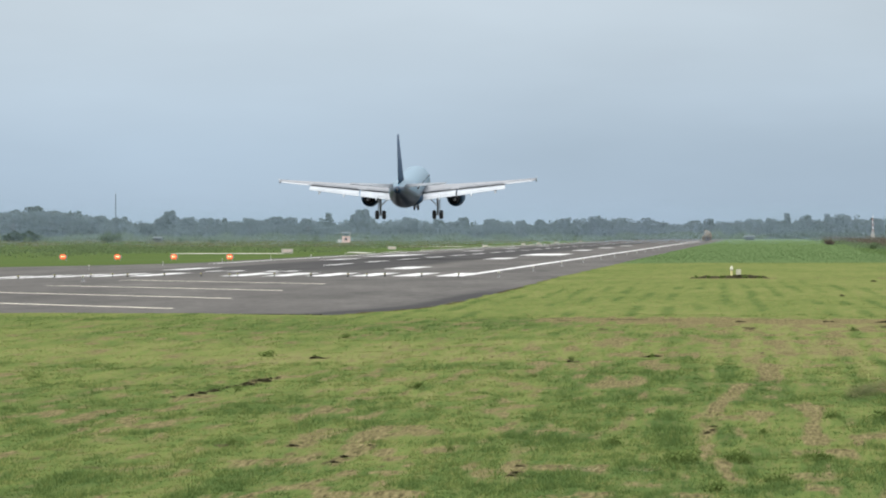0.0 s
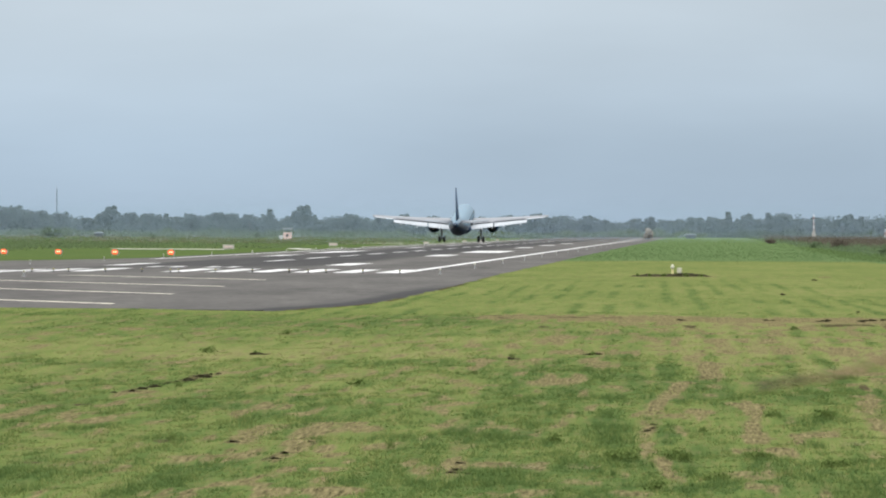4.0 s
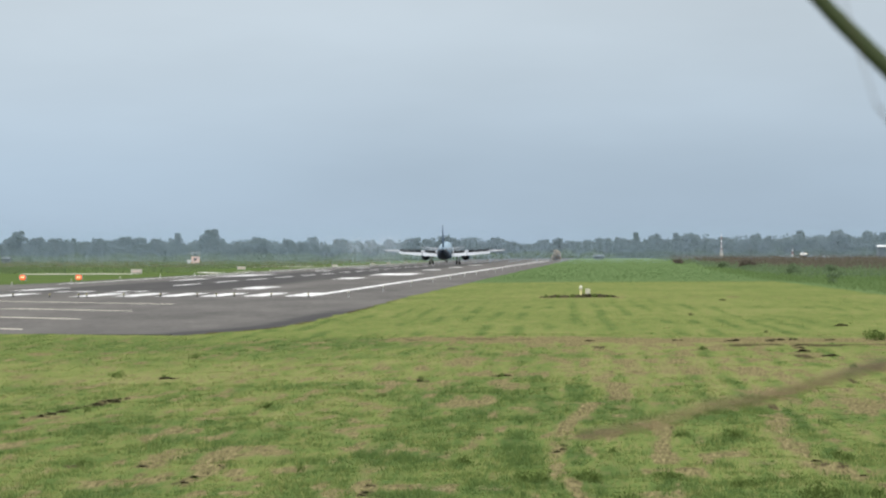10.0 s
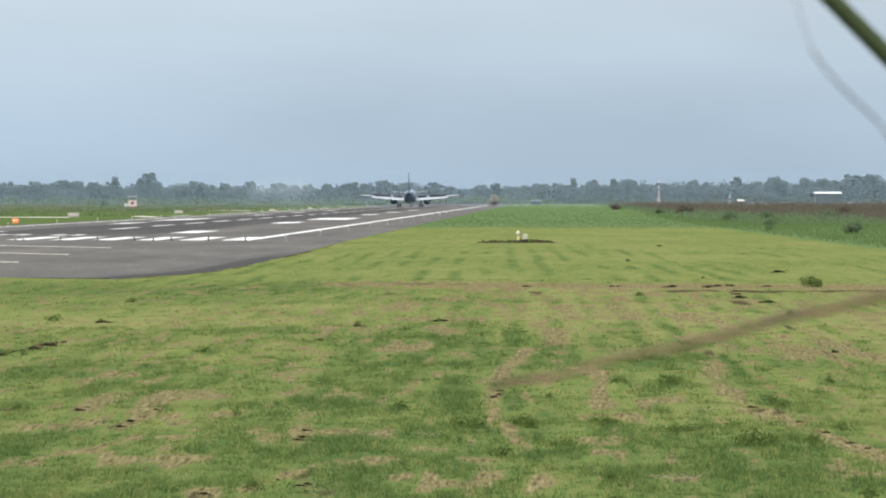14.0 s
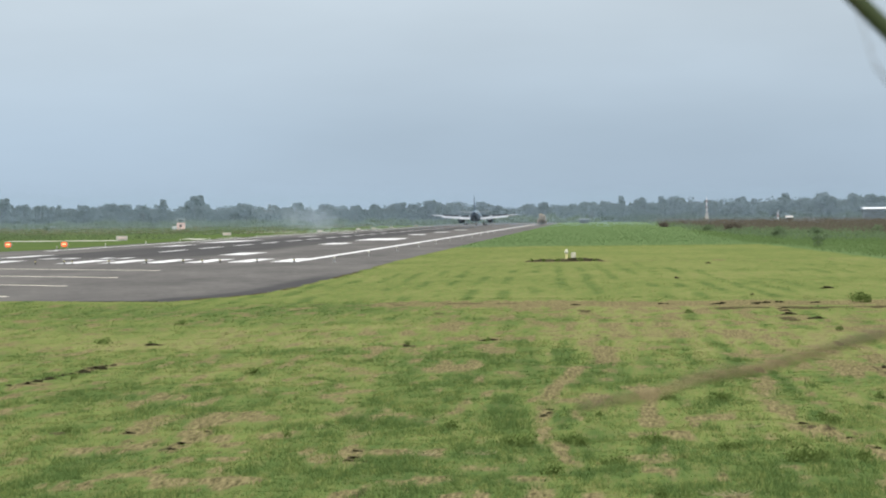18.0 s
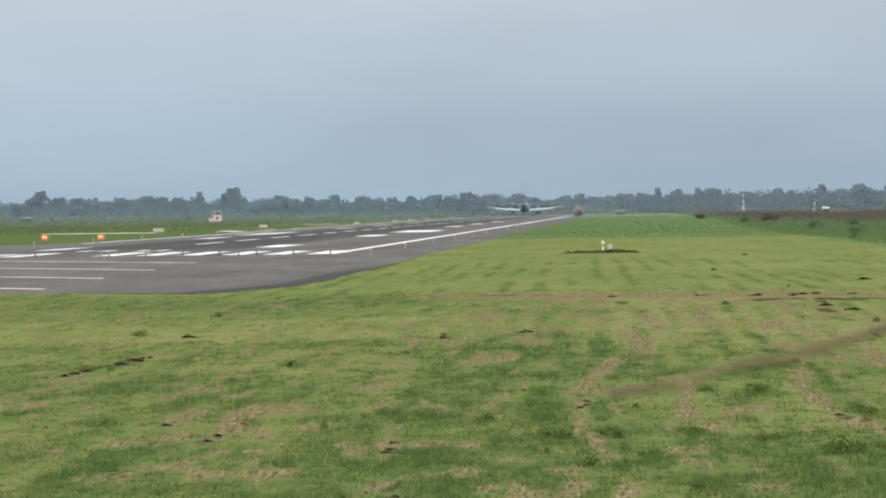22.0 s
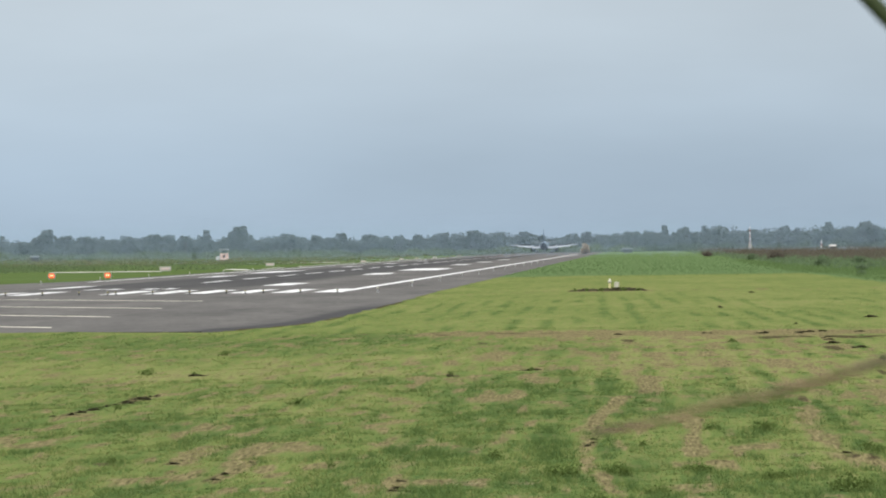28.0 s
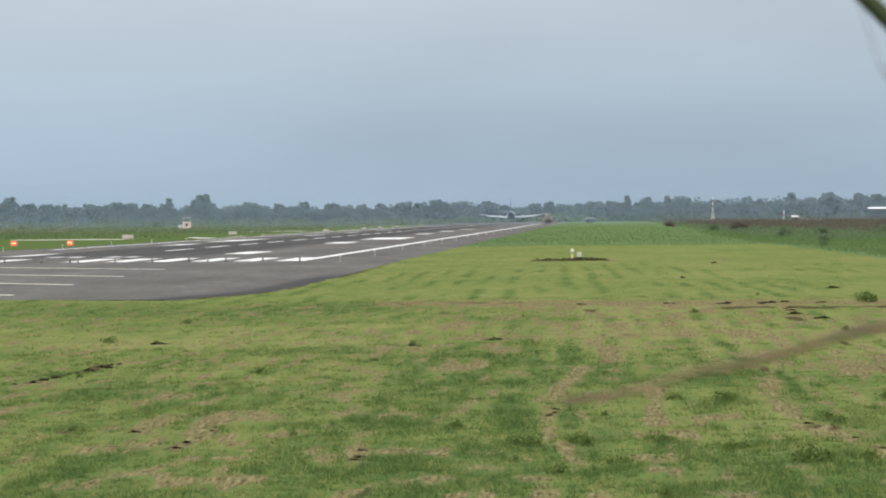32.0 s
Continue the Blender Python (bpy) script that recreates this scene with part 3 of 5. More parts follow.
    # beyond the cart track: pale swaths along the runway with ragged green rows between them
    far = ease(y, 183, 192)
    rows = np.abs(((x + 0.5 * fractal(x / 3, y / 22.0, 11) + 0.012 * (y - 190)) / 1.45) % 1 - 0.5)
    swath = 0.29 + 0.06 * ease(y, 330, 480) + 0.44 * (1 - ease(rows, 0.06, 0.3)) * ease(fractal(x / 1.6, y / 15.0, 12), 0.46, 0.62) * (1 - ease(y, 270, 370))
    swath = swath + 0.5 * (fractal(x / 7.0, y / 24.0, 13) - 0.5) + 0.3 * (fractal(x / 1.3, y / 9.0, 34) - 0.5)
    tone = tone * (1 - far) + (0.25 * tone + 0.75 * swath + 0.03) * far
    soil = soil * (1 - far * (y < 335) * 0.6) * np.where((y > 353) | ((y > 192) & (y < 339)), 0.4, 1.0)
    # earth laid bare along the pavement's ragged edge
    rim = x - pave_right(y)
    mud = np.maximum(mud, (1 - ease(rim, 0.1, 0.75)) * (rim > -0.6) * ease(y, 186, 200) * (1 - ease(y, 300, 420)) * ease(fractal(x / 0.8, y / 6.0, 35, 3), 0.3, 0.55))
    # tall growth
    tall = ease(y - mown_far(x), -4, 6)
    tone = tone * (1 - tall) + tall * (0.74 + 0.3 * (fractal(x / 16.0, y / 60.0, 14) - 0.5))
    tone = np.where(x < -70, 0.95 + 0.3 * (fractal(x / 9.0, y / 50.0, 19) - 0.5), tone)
    scrub = ease(x, 18, 34) * ease(y, 620, 900)
    tone = tone + scrub * (fractal(x / 12.0, y / 70.0, 15) - 0.45) * 0.9
    soil = soil * (1 - 0.8 * tall) + 0.55 * scrub * ease(fractal(x / 15.0, y / 50.0, 16), 0.5, 0.7)
    mud = np.maximum(mud, 0.9 * brown_scrub_at(x, y))
    # beyond the runway the same tint grows with distance to imitate haze
    west = 0.3 * ease(y, 900, 1800) + 0.22 * fractal(x / 14.0, y / 60.0, 24)
    rank = np.where(x > -60, tall * (1 - 0.5 * scrub), np.where(x < -70, west, 0))
    return np.clip(tone, 0, 1), np.clip(soil, 0, 1.6), rank, np.clip(mud, 0, 1)


def make_ground():
    xs = np.unique(np.round(np.concatenate([-np.geomspace(5000, 110, 36), np.arange(-110, -34, 1.6), np.arange(-34, -14, 0.3), np.arange(-14, 8, 0.115), np.arange(8, 36, 0.5), np.geomspace(36, 5000, 44)]), 3))
    ys = np.unique(np.round(np.concatenate([-np.geomspace(5000, 20, 14), np.arange(-10, 46, 4.0), np.arange(46, 75, 0.35), np.arange(75, 125, 0.5), np.arange(125, 200, 0.7), np.arange(200, 560, 2.2), np.geomspace(560, 5000, 110)]), 3))
    gx, gy = np.meshgrid(xs, ys)
    z = ground_z(gx, gy)
    tone, soil, rank, mud = field(gx, gy)
    nx, ny = len(xs), len(ys)
    i = (np.arange(ny - 1)[:, None] * nx + np.arange(nx - 1)[None]).ravel()
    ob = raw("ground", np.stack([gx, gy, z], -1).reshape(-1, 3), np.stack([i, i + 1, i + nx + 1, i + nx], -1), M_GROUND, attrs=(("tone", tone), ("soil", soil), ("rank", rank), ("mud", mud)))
    tagged(ob, "flat mown airfield grass with straw streaks and bare soil ruts", "ground", kind="structure")
    return ob


def make_blades(name, count, y0, y1, height, width, per, seed, label, power=1.0, side=(-0.172, 0.08), spread=0.35, vary=0.0, litter=False, flop=1.6):
    """Tufts of grass blades, thicker near the lens."""
    rng = np.random.default_rng(seed)
    y = y0 * (y1 / y0) ** (rng.random(count) ** power)
    x = (side[0] + (side[1] - side[0]) * rng.random(count)) * y + rng.normal(0, 0.3, count)
    tone, soil, rank, mud = field(x, y)
    # the turf thins out on this side of bare earth too
    _, soil_on, _, mud_on = field(x, y + 0.014 * y)
    soil = np.maximum(np.maximum(soil, mud), np.maximum(0.85 * soil_on, mud_on))
    paved = (x < pave_right(y) - 0.1) & (y > PAVE_NEAR - 0.1)
    keep = ~paved & (rng.random(count) > soil * 0.85)
    if litter:
        keep = ~paved & (rng.random(count) < soil * 1.3 - 0.35)
        tone = tone * 0.12
    x, y, tone, soil, rank = x[keep], y[keep], tone[keep], soil[keep], rank[keep]
    z = ground_z(x, y)
    n = len(x)
    tone = tone + rng.normal(0, 1, n) * vary
    tall = (0.5 + 0.7 * np.clip(tone, 0, 1)) * height * rng.uniform(0.5, 1.35, n) * (0.55 + 1.1 * ease(fractal(x / 0.45, y / 2.6, 17, 3), 0.3, 0.8))
    x, y, z, tall, tone, rank = (np.repeat(a, per) for a in (x, y, z, tall, tone, rank))
    m = n * per
    turn, lean = rng.random(m) * 2 * np.pi, rng.uniform(0.15, 1.0, m)
    bx, by = x + rng.normal(0, spread * height, m), y + rng.normal(0, spread * height, m)
    w = width * rng.uniform(0.6, 1.4, m)
    tall = tall * rng.uniform(0.55, 1.2, m) * (0.35 + 0.65 * ease(y - y0, 0, 0.1 * (y1 - y0)))
    base = np.stack([bx, by, z - 0.01], -1)
    across = np.stack([np.cos(turn), np.sin(turn) * 0.4, 0 * turn], -1) * w[:, None]
    # mown blades lie over to one side or the other
    tip = base + np.stack([np.cos(turn * 3 + 1) * lean * tall * flop, np.cos(turn) * lean * tall * 0.8, tall * (1 - 0.45 * lean)], -1)
    verts = np.stack([base - across, base + across, tip], 1).reshape(-1, 3)
    shade = np.repeat(np.clip(tone + rng.normal(0, 0.1, m), 0, 1), 3)
    ob = raw(name, verts, np.arange(m * 3).reshape(-1, 3), M_BLADE, attrs=(("tone", shade), ("soil", np.zeros(m * 3)), ("mud", np.zeros(m * 3)), ("rank", np.repeat(rank, 3))))
    return tagged(ob, label, "grass", kind="stuff")


make_ground()


def make_strip(name, x0, x1, y0, y1, lift, material, label, nx=2, ny=2, parent=None, rubber=False, steps=None):
    """A sheet that lies on the pavement; x0 and x1 may be functions of y."""
    ys = np.linspace(y0, y1, ny) if steps is None else steps
    ny = len(ys)
    rows, rub = [], []
    for y in ys:
        a, b = (v(y) if callable(v) else v for v in (x0, x1))
        xs = np.linspace(a, b, nx)
        rows.append(np.stack([xs, xs * 0 + y, runway_z(xs, y) + lift], -1))
        off = np.abs(xs - RUNWAY_X)
        wet = 1.5 * (1 - ease(b - xs, 0.8, 2.4)) * (1 - ease(y, 235, 320))
        rub.append(wet + (1 - ease(off, 8.0, 12.0)) * ease(y, 372, 440) * (1 - 0.6 * ease(y, 1300, 1900)))
    i = (np.arange(ny - 1)[:, None] * nx + np.arange(nx - 1)[None]).ravel()
    return raw(name, np.concatenate(rows), np.stack([i, i + 1, i + nx + 1, i + nx], -1), material, parent, label, attrs=(("rubber", np.concatenate(rub)),) if rubber else ())


runway = make_strip("runway", pave_left, pave_right, PAVE_NEAR, PAVE_FAR, 0.0, M_ASPHALT, "", 90, rubber=True, steps=np.unique(np.concatenate([np.linspace(PAVE_NEAR, 320, 64), np.geomspace(320, PAVE_FAR, 300)])))
tagged(runway, "grey asphalt runway with rubber-darkened landing zone", "runway", kind="structure")
def edge_wall():
    bm = bmesh.new()
    box(bm, -104, -18.7, PAVE_NEAR - 0.02, PAVE_NEAR + 0.3, -0.3, -0.012)
    return part("pavement_edge", bm, M_ASPHALT, runway)


edge_wall()


def marking(name, x0, x1, y0, y1, material=None, label=""):
    return make_strip(name, x0, x1, y0, y1, 0.012, material or M_WHITE_LINE, label, 2, max(2, int((y1 - y0) / 40) + 2), runway)


marking("edge_line", -24.3, -23.4, THRESHOLD + 1, 1905)
marking("edge_line", -68.4, -67.5, 560, 1905)
for k in range(6):
    marking("threshold_stripe", -25.75 - 3.45 * k, -23.9 - 3.45 * k, THRESHOLD + 1, THRESHOLD + 31)
    marking("threshold_stripe", -67.9 + 3.45 * k, -66.05 + 3.45 * k, THRESHOLD + 1, THRESHOLD + 31)
for y in range(480, 1900, 50):
    marking("centre_dash", RUNWAY_X - 0.4, RUNWAY_X + 0.4, y, y + 30)
for y0, y1, w in ((432, 462, 2.6), (592, 626, 3.0), (690, 748, 6.2), (880, 912, 3.0), (1020, 1052, 3.0), (1175, 1207, 3.0)):
    mid = 10.8 if w < 5 else 12.0
    for s in (-1, 1):
        marking("landing_zone_bar", RUNWAY_X + 0.6 + s * mid - w / 2, RUNWAY_X + 0.6 + s * mid + w / 2, y0, y1)
for x in (-49.6, -47.6, -44.4, -42.6):
    marking("designator_bar", x, x + 0.9, 403, 413)
marking("designator_bar", -49.6, -46.7, 411.5, 413)
marking("designator_bar", -44.4, -41.7, 403, 404.5)


def chevron(y, reach):
    """A faded arrow across the pavement before the threshold; reach: half its width."""
    w, slope = 1.1, 1.4
    v, f = [], []
    for side in (-1, 1):
        k = len(v)
        for u in (0, 1):
            x, yy = RUNWAY_X + side * reach * (1 - u), y + slope * reach * u
            v += [(x, yy, runway_z(x, yy) + 0.012), (x, yy + w, runway_z(x, yy) + 0.012)]
        f.append((k, k + 2, k + 3, k + 1))
    return raw("chevron", v, f, M_PALE_LINE, runway, "faded yellow chevron line")


for y, reach in ((205.9, 19.1), (237.8, 18.1), (270.3, 17.4), (306.1, 16.5)):
    chevron(y, reach)

# ---- airliner ----
# y forward, x to starboard, z up; the origin lies on the ground under the main wheels


def empty(name, at=(0, 0, 0)):
    ob = new(name)
    ob.empty_display_size = 0.5
    ob.location = at
    return ob


def hull_ring(y, rx, rz, z, x=0.0):
    return ((x, y, z), rx, rz, (1, 0, 0), (0, 0, 1))


def section(chord, thick, at, up=(0, 0, 1), n=9):
    """Aerofoil outline: leading edge at 'at', chord running aft."""
    pts, at, up = [], Vector(at), Vector(up)
    for side in (1, -1):
        order = range(n) if side > 0 else range(n - 2, 0, -1)
        for i in order:
            u = (1 - math.cos(math.pi * i / (n - 1))) / 2
            t = 5 * thick * (0.2969 * math.sqrt(u) - 0.126 * u - 0.3516 * u * u + 0.2843 * u**3 - 0.1036 * u**4)
            camber = 0.012 * 4 * u * (1 - u)
            pts.append(at + Vector((0, -u * chord, 0)) + up * chord * (side * t + camber))
    return pts


def foil(sections):
    bm = bmesh.new()
    rows = [[bm.verts.new(p) for p in s] for s in sections]
    n = len(rows[0])
    for a, b in zip(rows, rows[1:]):
        for i in range(n):
            bm.faces.new((a[i], a[(i + 1) % n], b[(i + 1) % n], b[i]))
    bm.faces.new(rows[0][::-1])
    bm.faces.new(rows[-1])
    bmesh.ops.recalc_face_normals(bm, faces=bm.faces)
    return bm


WING_Z = 3.22


def wing_le(x):
    return 7.4 - 0.53 * (x - 1.9)


def wing_te(x):
    return -0.75 - 0.02 * (x - 1.9) if x < 6.4 else -0.84 - 0.25 * (x - 6.4)


def wing_z(x):
    return WING_Z + 0.1 * (x - 1.9) + 0.0012 * (x - 1.9) ** 2


def plate(s, x0, x1, y0, y1, z0, z1, thick):
    """A thin tapered panel between two span stations: y and z as (front, rear) at each."""
    bm = bmesh.new()
    v = []
    for x, (ya, yb), (za, zb) in ((x0, y0, z0), (x1, y1, z1)):
        v += [(s * x, ya, za + thick / 2), (s * x, yb, zb + 0.02), (s * x, yb, zb - 0.02), (s * x, ya, za - thick / 2)]
    vs = [bm.verts.new(p) for p in v]
    for i in range(4):
        j = (i + 1) % 4
        bm.faces.new((vs[i], vs[j], vs[4 + j], vs[4 + i]))
    bm.faces.new(vs[:4][::-1])
    bm.faces.new(vs[4:])
    bmesh.ops.recalc_face_normals(bm, faces=bm.faces)
    return bm


def wheel(parent, at, radius, width):
    bm = bmesh.new()
    rings = [(-0.5, 0.72), (-0.44, 0.92), (-0.25, 1.0), (0.25, 1.0), (0.44, 0.92), (0.5, 0.72)]
    tube(bm, [((w * width, 0, 0), radius * r, radius * r, (0, 1, 0), (0, 0, 1)) for w, r in rings], 20)
    w = part("wheel", bm, M_RUBBER, parent, "black rubber tyre", True)
    w.location = at
    bm = bmesh.new()
    tube(bm, [((k * width * 0.52, 0, 0), radius * 0.52, radius * 0.52, (0, 1, 0), (0, 0, 1)) for k in (-1, 1)], 14)
    part("rim", bm, M_STEEL, w)
    return w


SPOILERS = []


GEAR, WINGS = [], []


def make_airliner():
    plane = tagged(empty("airliner"), "teal-blue twin-engine passenger jet with navy tail and white flaps", "airplane")
    zc = 3.82
    # hull
    bm = bmesh.new()
    rings = []
    for y, r, dz in ((17.7, 0.12, -0.55), (17.3, 0.55, -0.5), (16.6, 0.98, -0.4), (15.6, 1.38, -0.26), (14.3, 1.7, -0.12), (12.7, 1.9, -0.03), (10.9, 1.975, 0), (0, 1.975, 0), (-6.6, 1.975, 0), (-9.6, 1.86, 0.16), (-12.4, 1.58, 0.5), (-15.0, 1.22, 0.84), (-17.1, 0.86, 1.08), (-18.8, 0.5, 1.3), (-19.8, 0.26, 1.4)):
        rings.append(hull_ring(y, r, r * 1.045, zc + dz))
    tube(bm, rings, 64)
    part("fuselage", bm, M_LIVERY, plane, "glossy teal-blue fuselage, navy below", True)
    bm = bmesh.new()
    tube(bm, [hull_ring(-19.7, 0.2, 0.2, zc + 1.4), hull_ring(-20.15, 0.17, 0.17, zc + 1.42)], 14)
    part("tail_exhaust", bm, M_DARK, plane, "dark exhaust at the tail cone")
    bm = bmesh.new()
    tube(bm, [hull_ring(y, rx, rz, 2.55 + dz) for y, rx, rz, dz in ((9.0, 0.3, 0.2, 0.2), (7.8, 1.5, 0.7, 0.1), (5.5, 2.05, 1.0, 0), (-2.5, 2.05, 1.0, 0), (-4.6, 1.5, 0.7, 0.15), (-6.2, 0.3, 0.2, 0.3))], 24)
    part("belly_fairing", bm, M_NAVY, plane, "dark navy belly fairing", True)
    for s in (-1, 1):
        bm = bmesh.new()
        box(bm, s * 1.84 - 0.04, s * 1.84 + 0.04, -0.11, 0.11, 4.32, 4.62)
        pane = part("cabin_window", bm, M_GLASS_DARK, plane)
        pane.location = (0, 12.2, 0)
        for i in range(1, 41):
            y = 12.2 - i * 0.53
            if not 3.3 < y < 4.3:
                o = pane.copy()
                scene.collection.objects.link(o)
                o.location = (0, y, 0)
    bm = bmesh.new()
    for s in (-1, 1):
        box(bm, s * 0.55 - 0.5, s * 0.55 + 0.5, 15.45, 15.65, 4.3, 4.8, 0.03)
    part("cockpit_glass", bm, M_GLASS_DARK, plane)
    # fin and rudder
    bm = foil([section(6.6, 0.1, (0, -10.7, 5.5), (1, 0, 0)), section(5.7, 0.1, (0, -12.0, 6.6), (1, 0, 0)), section(2.1, 0.09, (0, -16.65, 12.15), (1, 0, 0))])
    fin = part("tail_fin", bm, M_NAVY, plane, "tall navy-blue tail fin", True)
    bm = bmesh.new()
    for k in range(1):
        v = [bm.verts.new(p) for p in ((0.09, -16.7, 6.3), (0.05, -18.0, 11.2), (0.0, -18.7, 11.2), (0.0, -18.3, 6.3), (-0.09, -16.7, 6.3), (-0.05, -18.0, 11.2))]
        for f in ((0, 1, 2, 3), (5, 4, 3, 2), (0, 3, 4), (1, 5, 2), (0, 4, 5, 1)):
            bm.faces.new([v[i] for i in f])
    bmesh.ops.recalc_face_normals(bm, faces=bm.faces)
    part("rudder", bm, M_NAVY, fin)
    for s in (-1, 1):
        # tailplane
        bm = foil([section(3.9, 0.1, (s * 0.6, -13.7, 5.3)), section(1.4, 0.09, (s * 6.22, -17.0, 5.9))])
        hs = part("tailplane", bm, M_TAILPLANE, plane, "grey tailplane", True)
        part("elevator", plate(s, 1.2, 6.1, (-16.75, -17.75), (-18.0, -18.5), (5.38, 5.35), (5.89, 5.85), 0.12), M_TAILPLANE, hs)
        # wing
        stations = (1.2, 3.2, 6.4, 10.0, 13.6, 16.9)
        secs = [section(wing_le(x) - (wing_te(x) if x > 2 else -0.75), 0.135 - 0.0025 * x, (s * x, wing_le(x), wing_z(x))) for x in stations]
        wing = part("wing", foil(secs), M_WING, plane, "swept pale grey wing", True)
        WINGS.append((wing, s))
        bm = foil([section(1.75, 0.08, (s * 16.92, wing_le(16.9) + 0.1, wing_z(16.9) - 0.3), (s, 0, 0)), section(1.2, 0.06, (s * 16.98, wing_le(16.9) - 0.7, wing_z(16.9) + 0.05), (s, 0, 0)), section(0.9, 0.06, (s * 17.05, wing_le(16.9) - 1.1, wing_z(16.9) + 0.35), (s, 0, 0))])
        part("wingtip_fence", bm, M_FLAP, wing, "", True)
        # slats
        for a, b in ((2.6, 5.0), (6.5, 9.8), (9.9, 13.2), (13.3, 16.5)):
            part("slat", plate(s, a, b, (wing_le(a) + 0.55, wing_le(a) - 0.1), (wing_le(b) + 0.45, wing_le(b) - 0.08), (wing_z(a) - 0.3, wing_z(a) + 0.12), (wing_z(b) - 0.25, wing_z(b) + 0.1), 0.1), M_FLAP, wing)
        # flaps in the landing setting, each of two slotted panels
        for a, b in ((1.95, 6.3), (6.5, 12.9)):
            ya, yb, za, zb = wing_te(a), wing_te(b), wing_z(a), wing_z(b)
            ca, cb = (1.2, 1.1) if a < 3 else (1.05, 0.75)
            flap = part("flap", plate(s, a, b, (ya + 0.35, ya - ca * 0.75), (yb + 0.3, yb - cb * 0.75), (za - 0.12, za - 0.12 - ca * 0.34), (zb - 0.1, zb - 0.1 - cb * 0.34), 0.2), M_FLAP, wing, "white flap lowered for landing")
            part("flap_tab", plate(s, a, b, (ya - ca * 0.74, ya - ca * 1.12), (yb - cb * 0.74, yb - cb * 1.12), (za - 0.15 - ca * 0.34, za - 0.15 - ca * 0.6), (zb - 0.12 - cb * 0.34, zb - 0.12 - cb * 0.6), 0.1), M_FLAP, flap)
        part("aileron", plate(s, 13.1, 16.5, (wing_te(13.1) + 0.3, wing_te(13.1) - 0.3), (wing_te(16.5) + 0.25, wing_te(16.5) - 0.2), (wing_z(13.1), wing_z(13.1) - 0.02), (wing_z(16.5), wing_z(16.5) - 0.02), 0.12), M_FLAP, wing)
        # flap track fairings
        for x, ln in ((4.1, 4.0), (8.4, 3.6), (11.6, 3.0)):
            y0 = wing_te(x) + 1.6
            bm = bmesh.new()
            tube(bm, [hull_ring(y0 - u * ln, 0.2 * r + 0.01, 0.26 * r + 0.01, wing_z(x) - 0.42 - 0.6 * u * u, s * x) for u, r in ((0, 0.1), (0.15, 0.7), (0.4, 1.0), (0.7, 0.8), (1, 0.08))], 10)
            part("flap_fairing", bm, M_FLAP, wing, "", True)
        # spoilers, hinged at their front edge
        for a, b in ((2.6, 5.6), (6.7, 8.6), (8.7, 10.6), (10.7, 12.6)):
            mid = (a + b) / 2
            hinge = Vector((s * mid, wing_te(mid) + 1.0, wing_z(mid) + 0.16))
            bm = plate(s, a - mid, b - mid, (0.0 + (wing_te(a) - wing_te(mid)), -0.95 + (wing_te(a) - wing_te(mid))), (wing_te(b) - wing_te(mid), -0.85 + (wing_te(b) - wing_te(mid))), (wing_z(a) - wing_z(mid), wing_z(a) - wing_z(mid) - 0.1), (wing_z(b) - wing_z(mid), wing_z(b) - wing_z(mid) - 0.1), 0.06)
            sp = part("spoiler", bm, M_SPOILER, wing, "dark grey spoiler panel")
            sp.location = hinge
            SPOILERS.append((sp, hinge))
        # engine
        ex, ez = s * 5.75, 1.93
        bm = bmesh.new()
        rings = [(9.05, 0.93), (9.15, 1.02), (8.95, 1.1), (8.2, 1.19), (7.0, 1.2), (5.8, 1.06), (4.95, 0.86), (4.9, 0.8), (5.2, 0.78), (6.2, 0.78)]
        tube(bm, [hull_ring(y, r, r, ez, ex) for y, r in rings], 28, cap=False)
        bm2 = [(9.05, 0.93), (8.2, 0.86)]
        tube(bm, [hull_ring(y, r, r, ez, ex) for y, r in bm2], 28, cap=False)
        nac = part("engine_nacelle", bm, M_NAVY, plane, "dark navy engine nacelle", True)
        bm = bmesh.new()
        tube(bm, [hull_ring(8.2, 0.88, 0.88, ez, ex), hull_ring(8.1, 0.88, 0.88, ez, ex)], 24)
        part("fan_disc", bm, M_DARK, nac)
        bm = bmesh.new()
        tube(bm, [hull_ring(y, r, r, ez, ex) for y, r in ((6.2, 0.78), (5.4, 0.62), (4.5, 0.5), (3.95, 0.42), (4.0, 0.38), (4.4, 0.4))], 20)
        part("exhaust_nozzle", bm, M_DARK, nac, "dark exhaust nozzle", True)
        bm = bmesh.new()
        tube(bm, [hull_ring(4.6, 0.3, 0.3, ez, ex), hull_ring(3.9, 0.2, 0.2, ez, ex), hull_ring(3.3, 0.03, 0.03, ez, ex)], 14)
        part("exhaust_cone", bm, M_STEEL, nac, "", True)
        bm = bmesh.new()
        v = []
        for y, zt, zb, w in ((8.3, 3.2, 2.8, 0.1), (6.0, 3.5, 2.6, 0.22), (3.5, 3.5, 2.6, 0.18), (1.2, 3.4, 3.1, 0.05)):
            v.append([bm.verts.new((ex + dx, y, zz)) for dx, zz in ((-w, zb), (w, zb), (w, zt), (-w, zt))])
        for a, b in zip(v, v[1:]):
            for i in range(4):
                bm.faces.new((a[i], a[(i + 1) % 4], b[(i + 1) % 4], b[i]))
        bm.faces.new(v[0][::-1])
        bm.faces.new(v[-1])
        bmesh.ops.recalc_face_normals(bm, faces=bm.faces)
        part("pylon", bm, M_WING, nac)
        # main undercarriage
        gx = s * 3.795
        bm = bmesh.new()
        rod(bm, (gx, 0, 0.58), (gx, 0.1, 3.4), 0.13, 0.17, 12)
